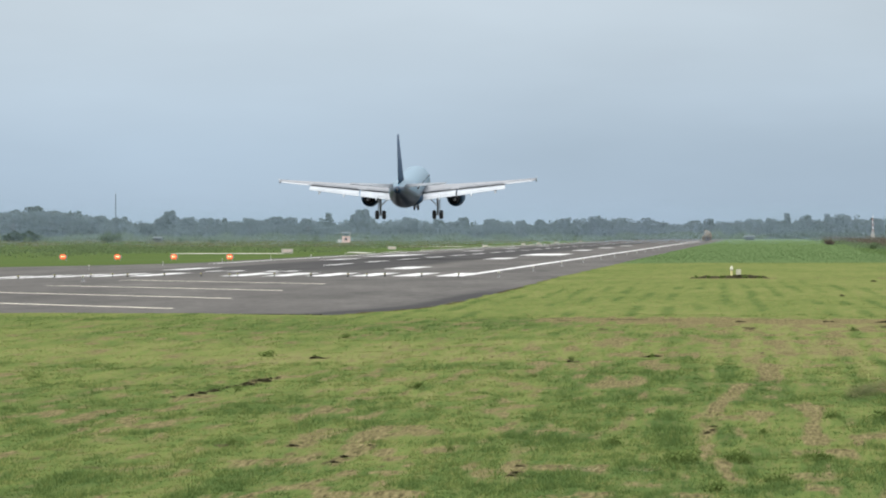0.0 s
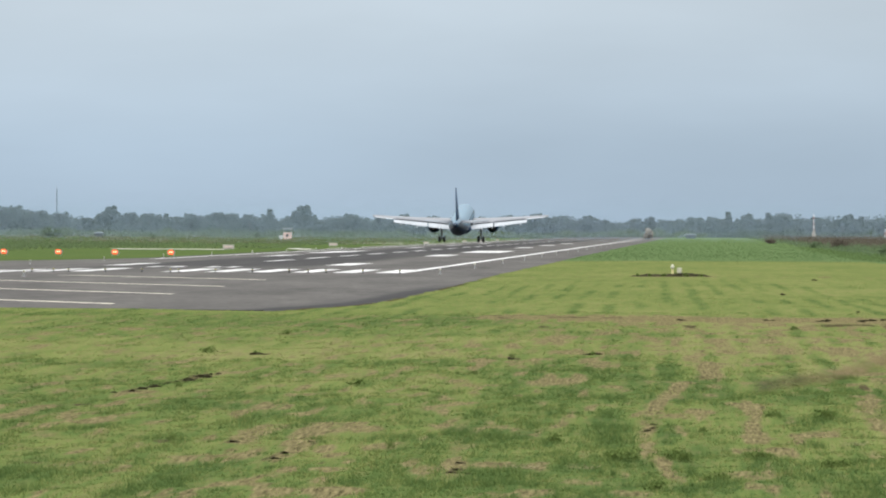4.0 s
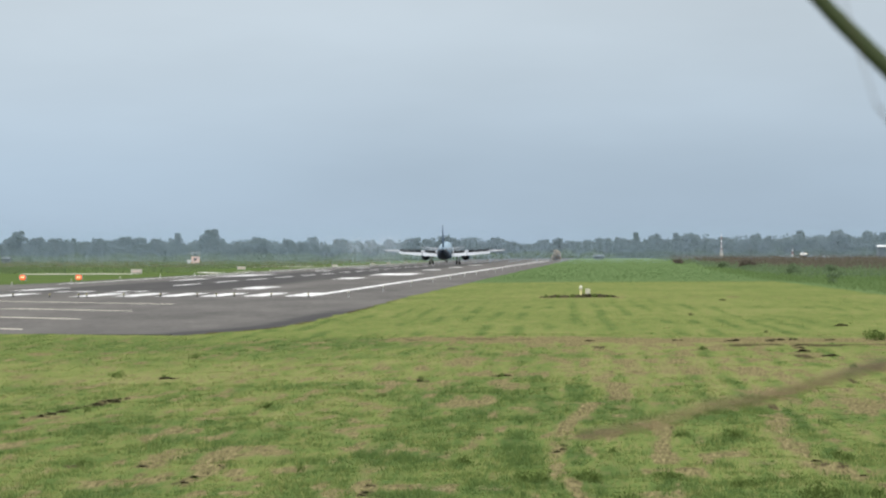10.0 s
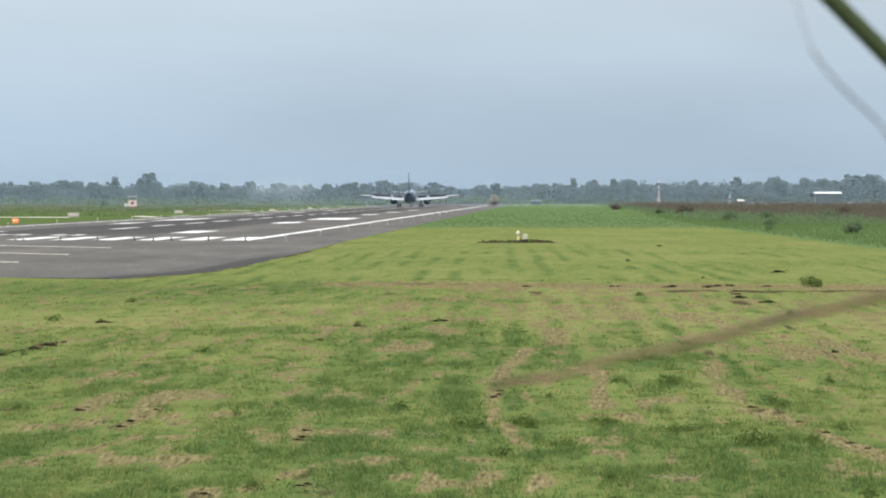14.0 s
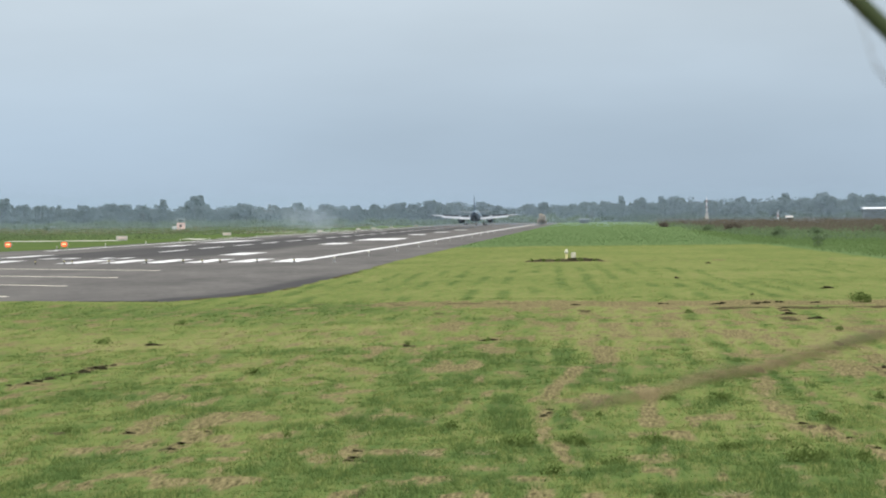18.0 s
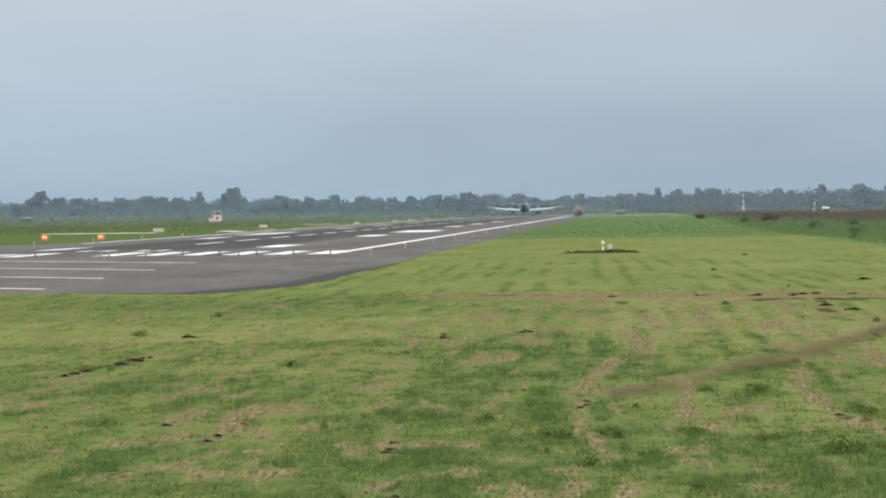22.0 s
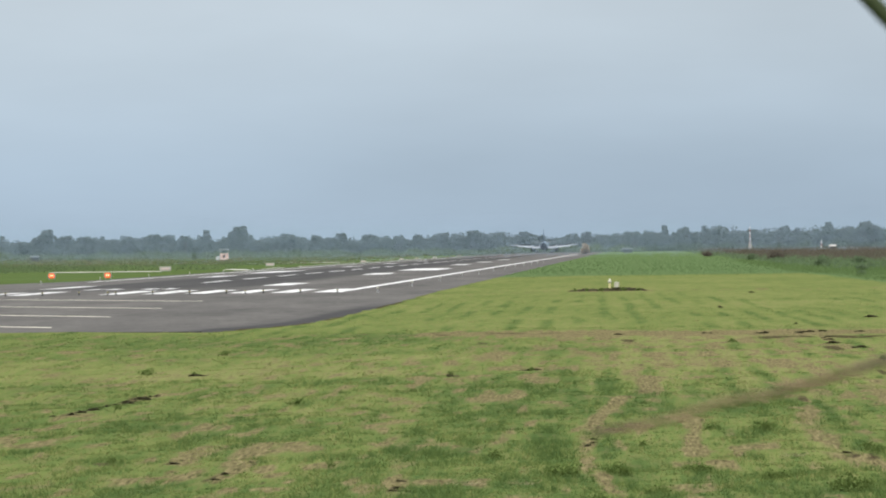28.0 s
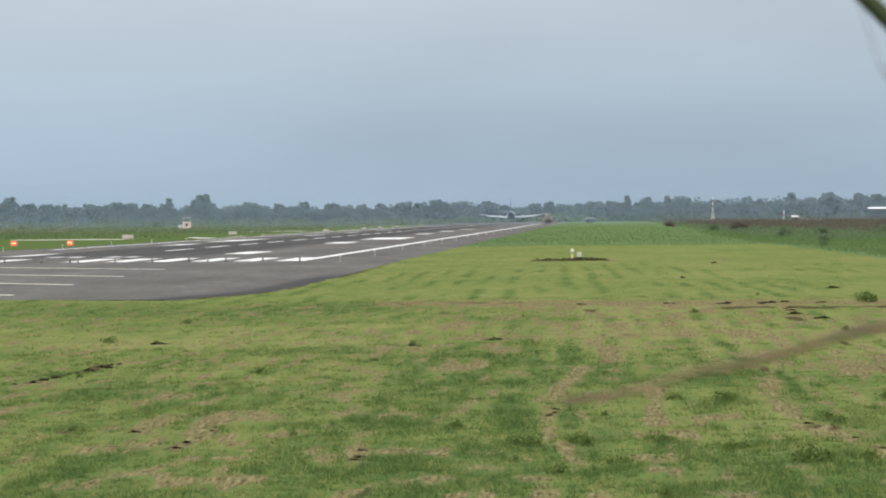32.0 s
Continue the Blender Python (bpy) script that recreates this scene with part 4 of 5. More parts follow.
        rod(bm, (gx - 0.55, 0, 0.58), (gx + 0.55, 0, 0.58), 0.09, 0.09, 10)
        rod(bm, (gx, 0.0, 1.7), (gx - s * 1.3, 0.1, 3.0), 0.07, 0.07, 8)
        rod(bm, (gx, -0.1, 0.8), (gx, -0.42, 1.2), 0.05, 0.05, 8)
        rod(bm, (gx, -0.42, 1.2), (gx, -0.1, 1.6), 0.05, 0.05, 8)
        leg = part("main_gear_leg", bm, M_STEEL, plane, "steel main undercarriage leg")
        GEAR.append(leg)
        bm = bmesh.new()
        box(bm, gx + s * 0.28 - 0.03, gx + s * 0.28 + 0.03, -0.45, 0.55, 1.0, 2.6, 0.02)
        part("gear_door", bm, M_FLAP, leg)
        for dx in (-0.46, 0.46):
            wheel(leg, (gx + dx, 0, 0.58), 0.58, 0.5)
    # nose undercarriage
    bm = bmesh.new()
    rod(bm, (0, 12.64, 0.4), (0, 12.89, 2.55), 0.08, 0.11, 10)
    rod(bm, (-0.3, 12.64, 0.4), (0.3, 12.64, 0.4), 0.06, 0.06, 8)
    rod(bm, (0, 12.74, 1.1), (0, 14.0, 2.3), 0.05, 0.05, 8)
    leg = part("nose_gear_leg", bm, M_STEEL, plane, "steel nose undercarriage leg")
    GEAR.append(leg)
    for dx in (-0.26, 0.26):
        wheel(leg, (dx, 12.64, 0.4), 0.4, 0.24)
        bm = bmesh.new()
        box(bm, dx * 1.9 - 0.02, dx * 1.9 + 0.02, 11.94, 13.34, 1.25, 2.1, 0.01)
        part("gear_door", bm, M_TEAL, leg)
    return plane


airliner = make_airliner()

# ---- lights and furniture of the airfield ----


def make_papi():
    """A glide path lamp box on legs, lamps towards the approach."""
    ob = tagged(empty("approach_slope_light"), "lamp box on short legs glowing red-orange in the grass", "airfield light", group="row of glide path lights")
    bm = bmesh.new()
    box(bm, -0.6, 0.6, -0.35, 0.45, 0.35, 0.8, 0.03)
    part("lamp_box", bm, M_STEEL, ob, "grey metal box")
    for x in (-0.45, 0.45):
        for y in (-0.25, 0.3):
            bm = bmesh.new()
            rod(bm, (x, y, -0.05), (x, y, 0.36), 0.03)
            part("leg", bm, M_STEEL, ob)
    # lens discs oversized: their red glow stands for glare around the lamp
    for x in (-0.17, 0.17):
        bm = bmesh.new()
        tube(bm, [((x, -0.36, 0.58), 0.34, 0.42, (1, 0, 0), (0, 0, 1)), ((x, -0.42 - 0.005 * (x > 0), 0.58), 0.32, 0.4, (1, 0, 0), (0, 0, 1))], 16)
        lens = part("lens", bm, M_PAPI, ob, "glowing red lens oversized to hold its glare")
        bm = bmesh.new()
        tube(bm, [((x, -0.43, 0.62), 0.105, 0.12, (1, 0, 0), (0, 0, 1)), ((x, -0.46, 0.62), 0.095, 0.11, (1, 0, 0), (0, 0, 1))], 12)
        part("bulb", bm, M_PAPI_CORE, lens)
    return ob


def gz(x, y):
    return float(ground_z(np.array(float(x)), np.array(float(y))))


papi = make_papi()
papi.location = (-85.1, 727, gz(-85.1, 727))
for x in (-94.2, -103.4, -112.3):
    copy_thing(papi, pose(x, 727, gz(x, 727)))


def make_runway_light(name, label, group):
    ob = tagged(empty(name), label, "airfield light", group=group)
    bm = bmesh.new()
    tube(bm, [((0, 0, z), r, r, (1, 0, 0), (0, 1, 0)) for z, r in ((0, 0.11), (0.03, 0.11), (0.04, 0.035), (0.24, 0.035), (0.25, 0.07), (0.3, 0.08))], 10)
    part("stem", bm, M_STEEL, ob)
    bm = bmesh.new()
    tube(bm, [((0, 0, z), r, r, (1, 0, 0), (0, 1, 0)) for z, r in ((0.3, 0.075), (0.38, 0.07), (0.43, 0.03))], 10)
    part("lens", bm, M_CREAM, ob, "clear glass lens")
    return ob


edge_light = make_runway_light("runway_edge_light", "pale runway edge lamp on a short stem", "runway edge lights")
edge_light.location = (-20.6, THRESHOLD + 2, float(runway_z(-20.6, 361)))
for k in range(1, 22):
    for x in (-20.6, -70.9):
        y = THRESHOLD - 2 + 60 * k
        copy_thing(edge_light, pose(x, y, float(runway_z(x, y)) if x > -70 else float(runway_z(x, y))))


def make_end_light():
    ob = tagged(empty("threshold_light"), "dark threshold lamp on a short post", "airfield light", group="threshold lights")
    bm = bmesh.new()
    tube(bm, [((0, 0, z), r, r, (1, 0, 0), (0, 1, 0)) for z, r in ((0, 0.12), (0.04, 0.12), (0.05, 0.035), (0.14, 0.035), (0.15, 0.08), (0.28, 0.085), (0.31, 0.05))], 10)
    part("post", bm, M_DARK, ob)
    bm = bmesh.new()
    tube(bm, [((0, -0.07, 0.22), 0.05, 0.05, (1, 0, 0), (0, 0, 1)), ((0, -0.1, 0.22), 0.045, 0.045, (1, 0, 0), (0, 0, 1))], 10)
    part("lens", bm, M_YELLOW, ob, "amber lens")
    return ob


end_light = make_end_light()
end_light.location = (-23.7, THRESHOLD, float(runway_z(-23.7, THRESHOLD)))
for k in range(1, 16):
    x = -23.7 - 2.95 * k
    copy_thing(end_light, pose(x, THRESHOLD, float(runway_z(x, THRESHOLD))))
for x in (-31.0, -42.0, -51.4):
    copy_thing(end_light, pose(x, THRESHOLD - 0.4, float(runway_z(x, THRESHOLD))))
pad_light = make_runway_light("pad_lamp", "small white lamp on the turning pad", "")
pad_light.location = (-48.3, 322, 0)
pad_light.scale = (1.2, 1.2, 1.0)


def make_marker():
    ob = tagged(empty("marker_post_and_cabinet"), "yellow-capped white post beside a pale cabinet on bare soil", "airfield marker")
    bm = bmesh.new()
    rod(bm, (0, 0, -0.1), (0, 0, 0.62), 0.09, 0.08, 12)
    part("post", bm, M_YELLOW, ob, "yellow post")
    bm = bmesh.new()
    tube(bm, [((0, 0, z), r, r, (1, 0, 0), (0, 1, 0)) for z, r in ((0.6, 0.12), (0.68, 0.15), (0.78, 0.13), (0.9, 0.07), (0.95, 0.03))], 14)
    part("cap", bm, M_CREAM, ob, "cream domed cap", True)
    bm = bmesh.new()
    box(bm, 0.34, 0.72, -0.2, 0.2, 0.28, 0.68, 0.03)
    cab = part("cabinet", bm, M_CREAM, ob, "pale box on a leg")
    bm = bmesh.new()
    rod(bm, (0.53, 0, -0.1), (0.53, 0, 0.3), 0.05)
    part("leg", bm, M_STEEL, cab)
    return ob


marker = make_marker()
marker.location = (-1.95, 346.7, gz(-1.95, 346.7))


def make_mound():
    """Dug earth round the marker: a low ragged bank."""
    nx, ny = 60, 10
    v, f = [], []
    for j in range(ny):
        for i in range(nx):
            u, w = i / (nx - 1), j / (ny - 1)
            x, y = -5.2 + 6.3 * u, 345.9 + 2.0 * w
            hgt = 0.3 * math.sin(math.pi * u) ** 0.5 * math.sin(math.pi * w) * (0.25 + 1.3 * float(fractal(np.array(x / 0.5), np.array(y / 0.6), 51, 3)))
            v.append((x, y, gz(x, y) - 0.04 + hgt))
    for j in range(ny - 1):
        for i in range(nx - 1):
            k = j * nx + i
            f.append((k, k + 1, k + nx + 1, k + nx))
    return tagged(raw("soil_mound", v, f, M_SOIL), "low bank of dark dug soil in the grass", "soil mound")


make_mound()


def make_sign(w, h, label):
    ob = tagged(empty("airfield_sign"), label, "sign", group="signs beside the runway")
    bm = bmesh.new()
    box(bm, -w / 2, w / 2, -0.12, 0.12, 0.25, 0.25 + h, 0.03)
    part("panel", bm, M_CONCRETE, ob)
    for x in (-w * 0.35, w * 0.35):
        bm = bmesh.new()
        rod(bm, (x, 0, -0.1), (x, 0, 0.26), 0.04)
        part("leg", bm, M_STEEL, ob)
    bm = bmesh.new()
    box(bm, -w * 0.35, w * 0.35, -0.135, -0.12, 0.25 + h * 0.35, 0.25 + h * 0.6)
    part("lettering_bar", bm, M_PINK, ob, "faded unreadable lettering")
    return ob


sign = make_sign(2.4, 0.85, "weathered white sign panel standing in the grass")
sign.location = (-98.5, 945, gz(-98.5, 945))
for x, y, k in ((-93.0, 1150, 0.9), (-80.0, 1330, 0.65), (-76.5, 1480, 0.55), (-82.0, 1700, 0.6), (-79.0, 1780, 0.55), (-74.0, 1900, 0.5)):
    c = copy_thing(sign, pose(x, y, gz(x, y)))
    c.scale = (k, k, k)



def make_lane(a, b, depth, label, steps=14):
    """A concrete lane from a to b that follows the lie of the land, so many metres deep along the runway."""
    vs = []
    for k in range(steps + 1):
        x, y = (p + (q - p) * k / steps for p, q in zip(a, b))
        wave = depth * (0.12 * math.sin(k * 2.3) + 0.08 * math.sin(k * 5.1))
        for yy in (y - wave, y + depth + wave):
            for lift in (0.07, -0.2):
                vs.append((x, yy, gz(x, yy) + lift))
    fs = []
    for k in range(steps):
        n, m = 4 * k, 4 * k + 4
        fs += [(n, m, m + 2, n + 2), (n + 1, m + 1, m, n), (n + 2, m + 2, m + 3, n + 3)]
    tagged(raw("service_lane", vs, fs, M_CONCRETE), label, "lane", kind="structure")


make_lane((-124, 950), (-100, 954), 15, "narrow pale concrete service lane in the grass")
make_lane((-92, 1012), (-72.0, 905), 20, "pale concrete link lane meeting the runway edge")
make_lane((-120, 1385), (-94, 1440), 22, "pale sandy lane across the rough grass")
make_lane((-75.5, 1010), (-72.2, 1020), 480, "pale concrete verge beside the runway", 3)

# ---- buildings and masts far off ----


def make_watch_house():
    ob = tagged(empty("watch_house"), "small pink plastered watch house with a raised flat roof", "building")
    bm = bmesh.new()
    box(bm, -1.7, 1.7, -1.6, 1.6, -0.3, 3.4, 0.03)
    body = part("wall", bm, M_PINK, ob)
    for x in (-1.5, 1.5):
        for y in (-1.4, 1.4):
            bm = bmesh.new()
            rod(bm, (x, y, 3.3), (x, y, 5.0), 0.08)
            part("post", bm, M_STEEL, ob)
    bm = bmesh.new()
    box(bm, -2.0, 2.0, -1.9, 1.9, 5.0, 5.3, 0.04)
    part("roof", bm, M_ROOF, ob, "pale flat roof")
    bm = bmesh.new()
    box(bm, -0.5, 0.5, -1.66, -1.58, 1.5, 2.6)
    part("window", bm, M_GLASS_DARK, body)
    bm = bmesh.new()
    box(bm, -3.6, -1.72, -1.3, 1.3, -0.3, 2.0, 0.03)
    part("annex", bm, M_ROOF, ob, "low pale annex")
    return ob


house = make_watch_house()
house.location, house.scale = (-163.0, 1790, -0.9), (0.92, 0.92, 0.86)


def make_mast(height, base_h, label):
    ob = tagged(empty("radio_mast"), label, "mast")
    n = int(height / 1.6)
    for k in range(n):
        z0, z1 = base_h + (height - base_h) * k / n, base_h + (height - base_h) * (k + 1) / n
        w0, w1 = 0.5 - 0.4 * z0 / height, 0.5 - 0.4 * z1 / height
        bm = bmesh.new()
        pts = [[(w * math.cos(a), w * math.sin(a), z) for a in (0.5, 2.6, 4.7)] for w, z in ((w0, z0), (w1, z1))]
        for i in range(3):
            rod(bm, pts[0][i], pts[1][i], 0.05, 0.05, 5)
            rod(bm, pts[0][i], pts[1][(i + 1) % 3], 0.05, 0.05, 5)
            rod(bm, pts[0][i], pts[0][(i + 1) % 3], 0.05, 0.05, 5)
        part("lattice_section", bm, M_RED if k % 2 else M_WHITE, ob)
    bm = bmesh.new()
    rod(bm, (0, 0, height), (0, 0, height + 1.6), 0.06, 0.03, 6)
    part("aerial", bm, M_STEEL, ob)
    return ob


mast = make_mast(11.6, 3.0, "red and white lattice mast above a white hut")
mast.location = (50.9, 2000, -0.4)
small_mast = make_mast(5.2, 1.2, "small red and white mast before the far trees")
small_mast.location = (82.3, 2000, -0.4)
bm = bmesh.new()
box(bm, -0.85, 0.85, -0.85, 0.85, 0, 3.4, 0.05)
box(bm, -0.5, 0.5, -0.5, 0.5, 3.4, 4.6, 0.05)
hut = part("hut", bm, M_CONCRETE, mast, "white equipment hut")
mast2 = make_mast(22.9, 0.0, "tall thin grey lattice mast behind the trees")
mast2.location = (-313.9, 2200, -0.4)
for o in mast2.children_recursive:
    if o.name.startswith("lattice"):
        o.data.materials[0] = M_WALL


def make_shed(w, d, h, label):
    ob = tagged(empty("shed"), label, "building")
    bm = bmesh.new()
    box(bm, -w / 2, w / 2, -d / 2, d / 2, -0.4, h, 0.03)
    part("wall", bm, M_WALL, ob)
    bm = bmesh.new()
    v = [bm.verts.new(p) for p in ((-w / 2 - 0.4, -d / 2 - 0.5, h - 0.1), (w / 2 + 0.4, -d / 2 - 0.5, h - 0.1), (w / 2 + 0.4, 0, h + 0.6), (-w / 2 - 0.4, 0, h + 0.6), (-w / 2 - 0.4, d / 2 + 0.5, h - 0.1), (w / 2 + 0.4, d / 2 + 0.5, h - 0.1))]
    bm.faces.new((v[0], v[1], v[2], v[3]))
    bm.faces.new((v[3], v[2], v[5], v[4]))
    r = part("roof", bm, M_ROOF if w > 5 else M_CONCRETE if h > 1.9 else M_WALL, ob, "pale sheet roof")
    m = r.modifiers.new("thick", "SOLIDIFY")
    m.thickness = 0.12
    for k in range(1 if w < 5 else 0):
        bm = bmesh.new()
        x = -w / 2 + 1.2 + k * 3
        box(bm, x - 0.5, x + 0.5, -d / 2 - 0.04, -d / 2 + 0.02, h * 0.4, h * 0.75)
        part("window", bm, M_GLASS_DARK, ob)
    return ob


for x, y, w, d, h, zb, text in (
        (112.9, 1800, 10.2, 8.0, 5.3, 0.0, "long low building with a white sheet-metal roof"), (80.6, 1850, 2.2, 3.0, 2.0, 0.2, "small white hut before the trees"),
        (85.2, 1860, 2.8, 3.0, 1.0, 0.0, "low white shed before the trees"), (90.6, 1870, 2.2, 3.0, 0.9, 0.0, "low white shed before the trees"),
        (125.5, 1850, 1.6, 2.0, 1.3, 0.0, "small white hut before the trees"), (-3.4, 2100, 4.4, 4.0, 1.2, 0.4, "low shed with a pale roof beyond the field"),
        (-253, 1900, 3.2, 4.0, 1.6, -0.4, "small grey hut before the trees")):
    s = make_shed(w, d, h, text)
    s.location = (x, y, zb)

# ---- trees and scrub ----


def leaf_cloud(rng, blobs, count, size, droop=False):
    """Leaf clumps (small bent quads) filling the outer part of several blobs: arrays of vertices and triangles."""
    c = np.array([b[:3] for b in blobs])
    r = np.array([b[3:6] for b in blobs])
    pick = rng.choice(len(blobs), count, p=(r.prod(1) ** 0.66) / (r.prod(1) ** 0.66).sum())
    d = rng.normal(size=(count, 3))
    d /= np.linalg.norm(d, axis=1)[:, None]
    p = c[pick] + d * r[pick] * (rng.random(count) ** (0.16 if droop else 0.35))[:, None] * rng.uniform(0.85, 1.12, count)[:, None]
    a = rng.normal(size=(count, 3))
    a /= np.linalg.norm(a, axis=1)[:, None]
    b = np.cross(a, rng.normal(size=(count, 3)))
    if droop:
        # hanging leaves: their faces look sideways
        t = rng.random(count) * 2 * np.pi
        face = np.stack([np.cos(t), np.sin(t), rng.normal(0, 0.2, count)], -1)
        b = np.cross(a, face)
        a = np.cross(face, b)
        a /= np.linalg.norm(a, axis=1)[:, None] + 1e-6
    b /= np.linalg.norm(b, axis=1)[:, None] + 1e-6
    s = size * rng.uniform(0.5, 1.4, count)[:, None]
    v = np.stack([p - a * s, p + b * s * 0.7, p + a * s, p - b * s * 0.7 + np.cross(a, b) * s * 0.4], 1).reshape(-1, 3)
    k = np.arange(count)[:, None] * 4
    return v, np.concatenate([k + [0, 1, 2], k + [0, 2, 3]], 1).reshape(-1, 3)


def make_tree(seed, height, spread, kind, leaves, clumps, size, label, trunk_share=0.25):
    rng = np.random.default_rng(seed)
    ob = tagged(empty("tree"), label, "tree", group="trees along the field's edge")
    bm = bmesh.new()
    top = height * 0.7
    rod(bm, (0, 0, -0.5), (rng.normal(0, 0.2), 0, top), 0.035 * height * 0.6, 0.05, 7)
    blobs = []
    for k in range(rng.integers(13, 20)):
        a, q = rng.random() * 6.28, rng.random()
        rad = spread * (0.25 + 0.6 * q)
        z = height * (trunk_share + (0.95 - trunk_share) * rng.uniform(0.3, 1.0))
        if kind == "slim":
            rad *= 0.45
        s = spread * rng.uniform(0.16, 0.44)
        x, y = rad * math.cos(a), rad * math.sin(a)
        z = min(z, height - s * 0.75)
        rod(bm, (0, 0, height * 0.3), (x * 0.8, y * 0.8, z), 0.012 * height, 0.03, 5)
        blobs.append((x, y, z, s * rng.uniform(0.8, 1.3), s, s * rng.uniform(0.55, 1.1)))
    blobs.append((0, 0, height * (trunk_share + 1) / 2, spread * 0.6, spread * 0.6, height * (1 - trunk_share) * 0.42))
    part("trunk", bm, M_BARK, ob)
    v, f = leaf_cloud(rng, blobs, clumps, size, True)
    raw("crown", v, f, leaves, ob)
    return ob


def far_height(x):
    """How high the tree belt stands along the horizon."""
    wave = float(value_noise(np.array(x / 26.0), np.array(7.7), 31)) - 0.5
    return 1.05 + 0.26 * wave + 0.32 * float(ease(-x, 343, 362)) + 0.2 * float(ease(x, 0, 35)) + 0.2 * float(ease(x, 140, 185))


def far_wood():
    """The depth of the belt behind its front trees, as one mass."""
    rng = np.random.default_rng(23)
    vs, fs, n = [], [], 0
    for y, lift in ((2448, 0.8), (2560, 1.08), (2660, 1.18)):
        x = -0.18 * y
        while x < 0.085 * y:
            h = 9.6 * lift * far_height(x * 2460 / y) * rng.uniform(0.85, 1.08)
            s = rng.uniform(3.4, 5.2)
            blobs = [(x + rng.normal(0, s * 0.4), y + rng.normal(0, 3), h * rng.uniform(0.45, 0.85), s * rng.uniform(0.35, 0.6), s * 0.5, h * 0.17) for _ in range(5)] + [(x, y, h * 0.45, s, s, h * 0.42)]
            v, f = leaf_cloud(rng, blobs, 220, 0.6, True)
            vs.append(v)
            fs.append(f + n)
            n += len(v)
            x += 4.4 * rng.uniform(0.6, 1.4)
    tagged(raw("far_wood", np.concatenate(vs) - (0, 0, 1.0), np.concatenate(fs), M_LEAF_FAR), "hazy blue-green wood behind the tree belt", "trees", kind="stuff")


far_wood()


def scatter_trees():
    rng = np.random.default_rng(21)
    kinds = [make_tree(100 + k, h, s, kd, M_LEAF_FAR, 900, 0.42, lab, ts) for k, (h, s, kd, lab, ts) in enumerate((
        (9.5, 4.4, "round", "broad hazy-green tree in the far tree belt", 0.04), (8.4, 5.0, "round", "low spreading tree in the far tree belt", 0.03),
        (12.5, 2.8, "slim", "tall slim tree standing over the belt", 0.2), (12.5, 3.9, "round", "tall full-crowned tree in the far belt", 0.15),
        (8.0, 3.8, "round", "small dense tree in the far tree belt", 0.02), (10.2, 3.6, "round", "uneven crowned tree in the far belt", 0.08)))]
    for k, ob in enumerate(kinds):
        ob.location = (-190.0 + 14 * k, 2520.0, -1.0)
    x = -0.178 * 2460
    while x < 0.083 * 2460:
        h = far_height(x) * rng.uniform(0.85, 1.22)
        k = int(rng.choice(6, p=(0.3, 0.3, 0.02, 0.03, 0.2, 0.15)))
        c = copy_thing(kinds[k], pose(x, 2460 + rng.uniform(-25, 40), -1.0, 0, 0, rng.random() * 360))
        c.scale = (h * rng.uniform(0.9, 1.25),) * 2 + (h,)
        x += 3.1 * rng.uniform(0.6, 1.4)
    # the ones that stand out
    for k, x, y, h in ((3, -322.3, 2460, 1.4), (3, -217.0, 2460, 1.47), (2, -233.7, 2460, 1.28), (3, -392.0, 2460, 1.2), (3, -378.0, 2460, 1.25), (3, -361.0, 2460, 1.18), (3, -406.0, 2470, 1.1), (2, -291.0, 2460, 1.05), (5, -262.0, 2460, 1.3), (5, -278.0, 2460, 1.22),
                       (5, -310.0, 2460, 1.27), (3, -189.0, 2460, 1.1), (3, -161.5, 2460, 1.1), (5, -103.5, 2460, 1.22), (3, -61.7, 2460, 1.07), (3, -25.0, 2470, 1.04), (3, 28.0, 2460, 1.2), (2, 38.2, 2460, 1.23), (3, 65.0, 2460, 1.07), (3, 82.0, 2460, 1.2), (3, 103.0, 2460, 1.16), (5, 115.0, 2460, 1.3), (5, 123.0, 2460, 1.28),
                       (3, 150.0, 2460, 1.28), (3, 158.0, 2460, 1.2), (0, 167.4, 2460, 1.75), (3, 178.0, 2460, 1.44), (3, 190.0, 2460, 1.5)):
        c = copy_thing(kinds[k], pose(x, y, -1.0, 0, 0, x * 7))
        c.scale = (h, h, h)


scatter_trees()


def understory(name, count, xr, yr, height, size, material, label, seed, where=None):
    """Low tangled growth as one mass of leaf clumps."""
    rng = np.random.default_rng(seed)
    y = yr[0] * (yr[1] / yr[0]) ** rng.random(count)
    x = rng.uniform(xr[0], xr[1], count)
    if where is not None:
        keep = where(x, y, rng)
        x, y = x[keep], y[keep]
    n = len(x)
    h = height * (0.15 + 0.85 * fractal(x / 7.0, y / 30.0, seed)) * rng.uniform(0.3, 1.1, n)
    p = np.stack([x, y, ground_z(x, y) + h * rng.random(n) ** 0.6], -1)
    a = rng.normal(size=(n, 3))
    a /= np.linalg.norm(a, axis=1)[:, None]
    b = np.cross(a, rng.normal(size=(n, 3)))
    b /= np.linalg.norm(b, axis=1)[:, None]
    s = (size * rng.uniform(0.5, 1.5, n))[:, None]
    v = np.stack([p - a * s, p + b * s * 0.7, p + a * s], 1).reshape(-1, 3)
    return tagged(raw(name, v, np.arange(n * 3).reshape(-1, 3), material), label, "bushes", kind="stuff")


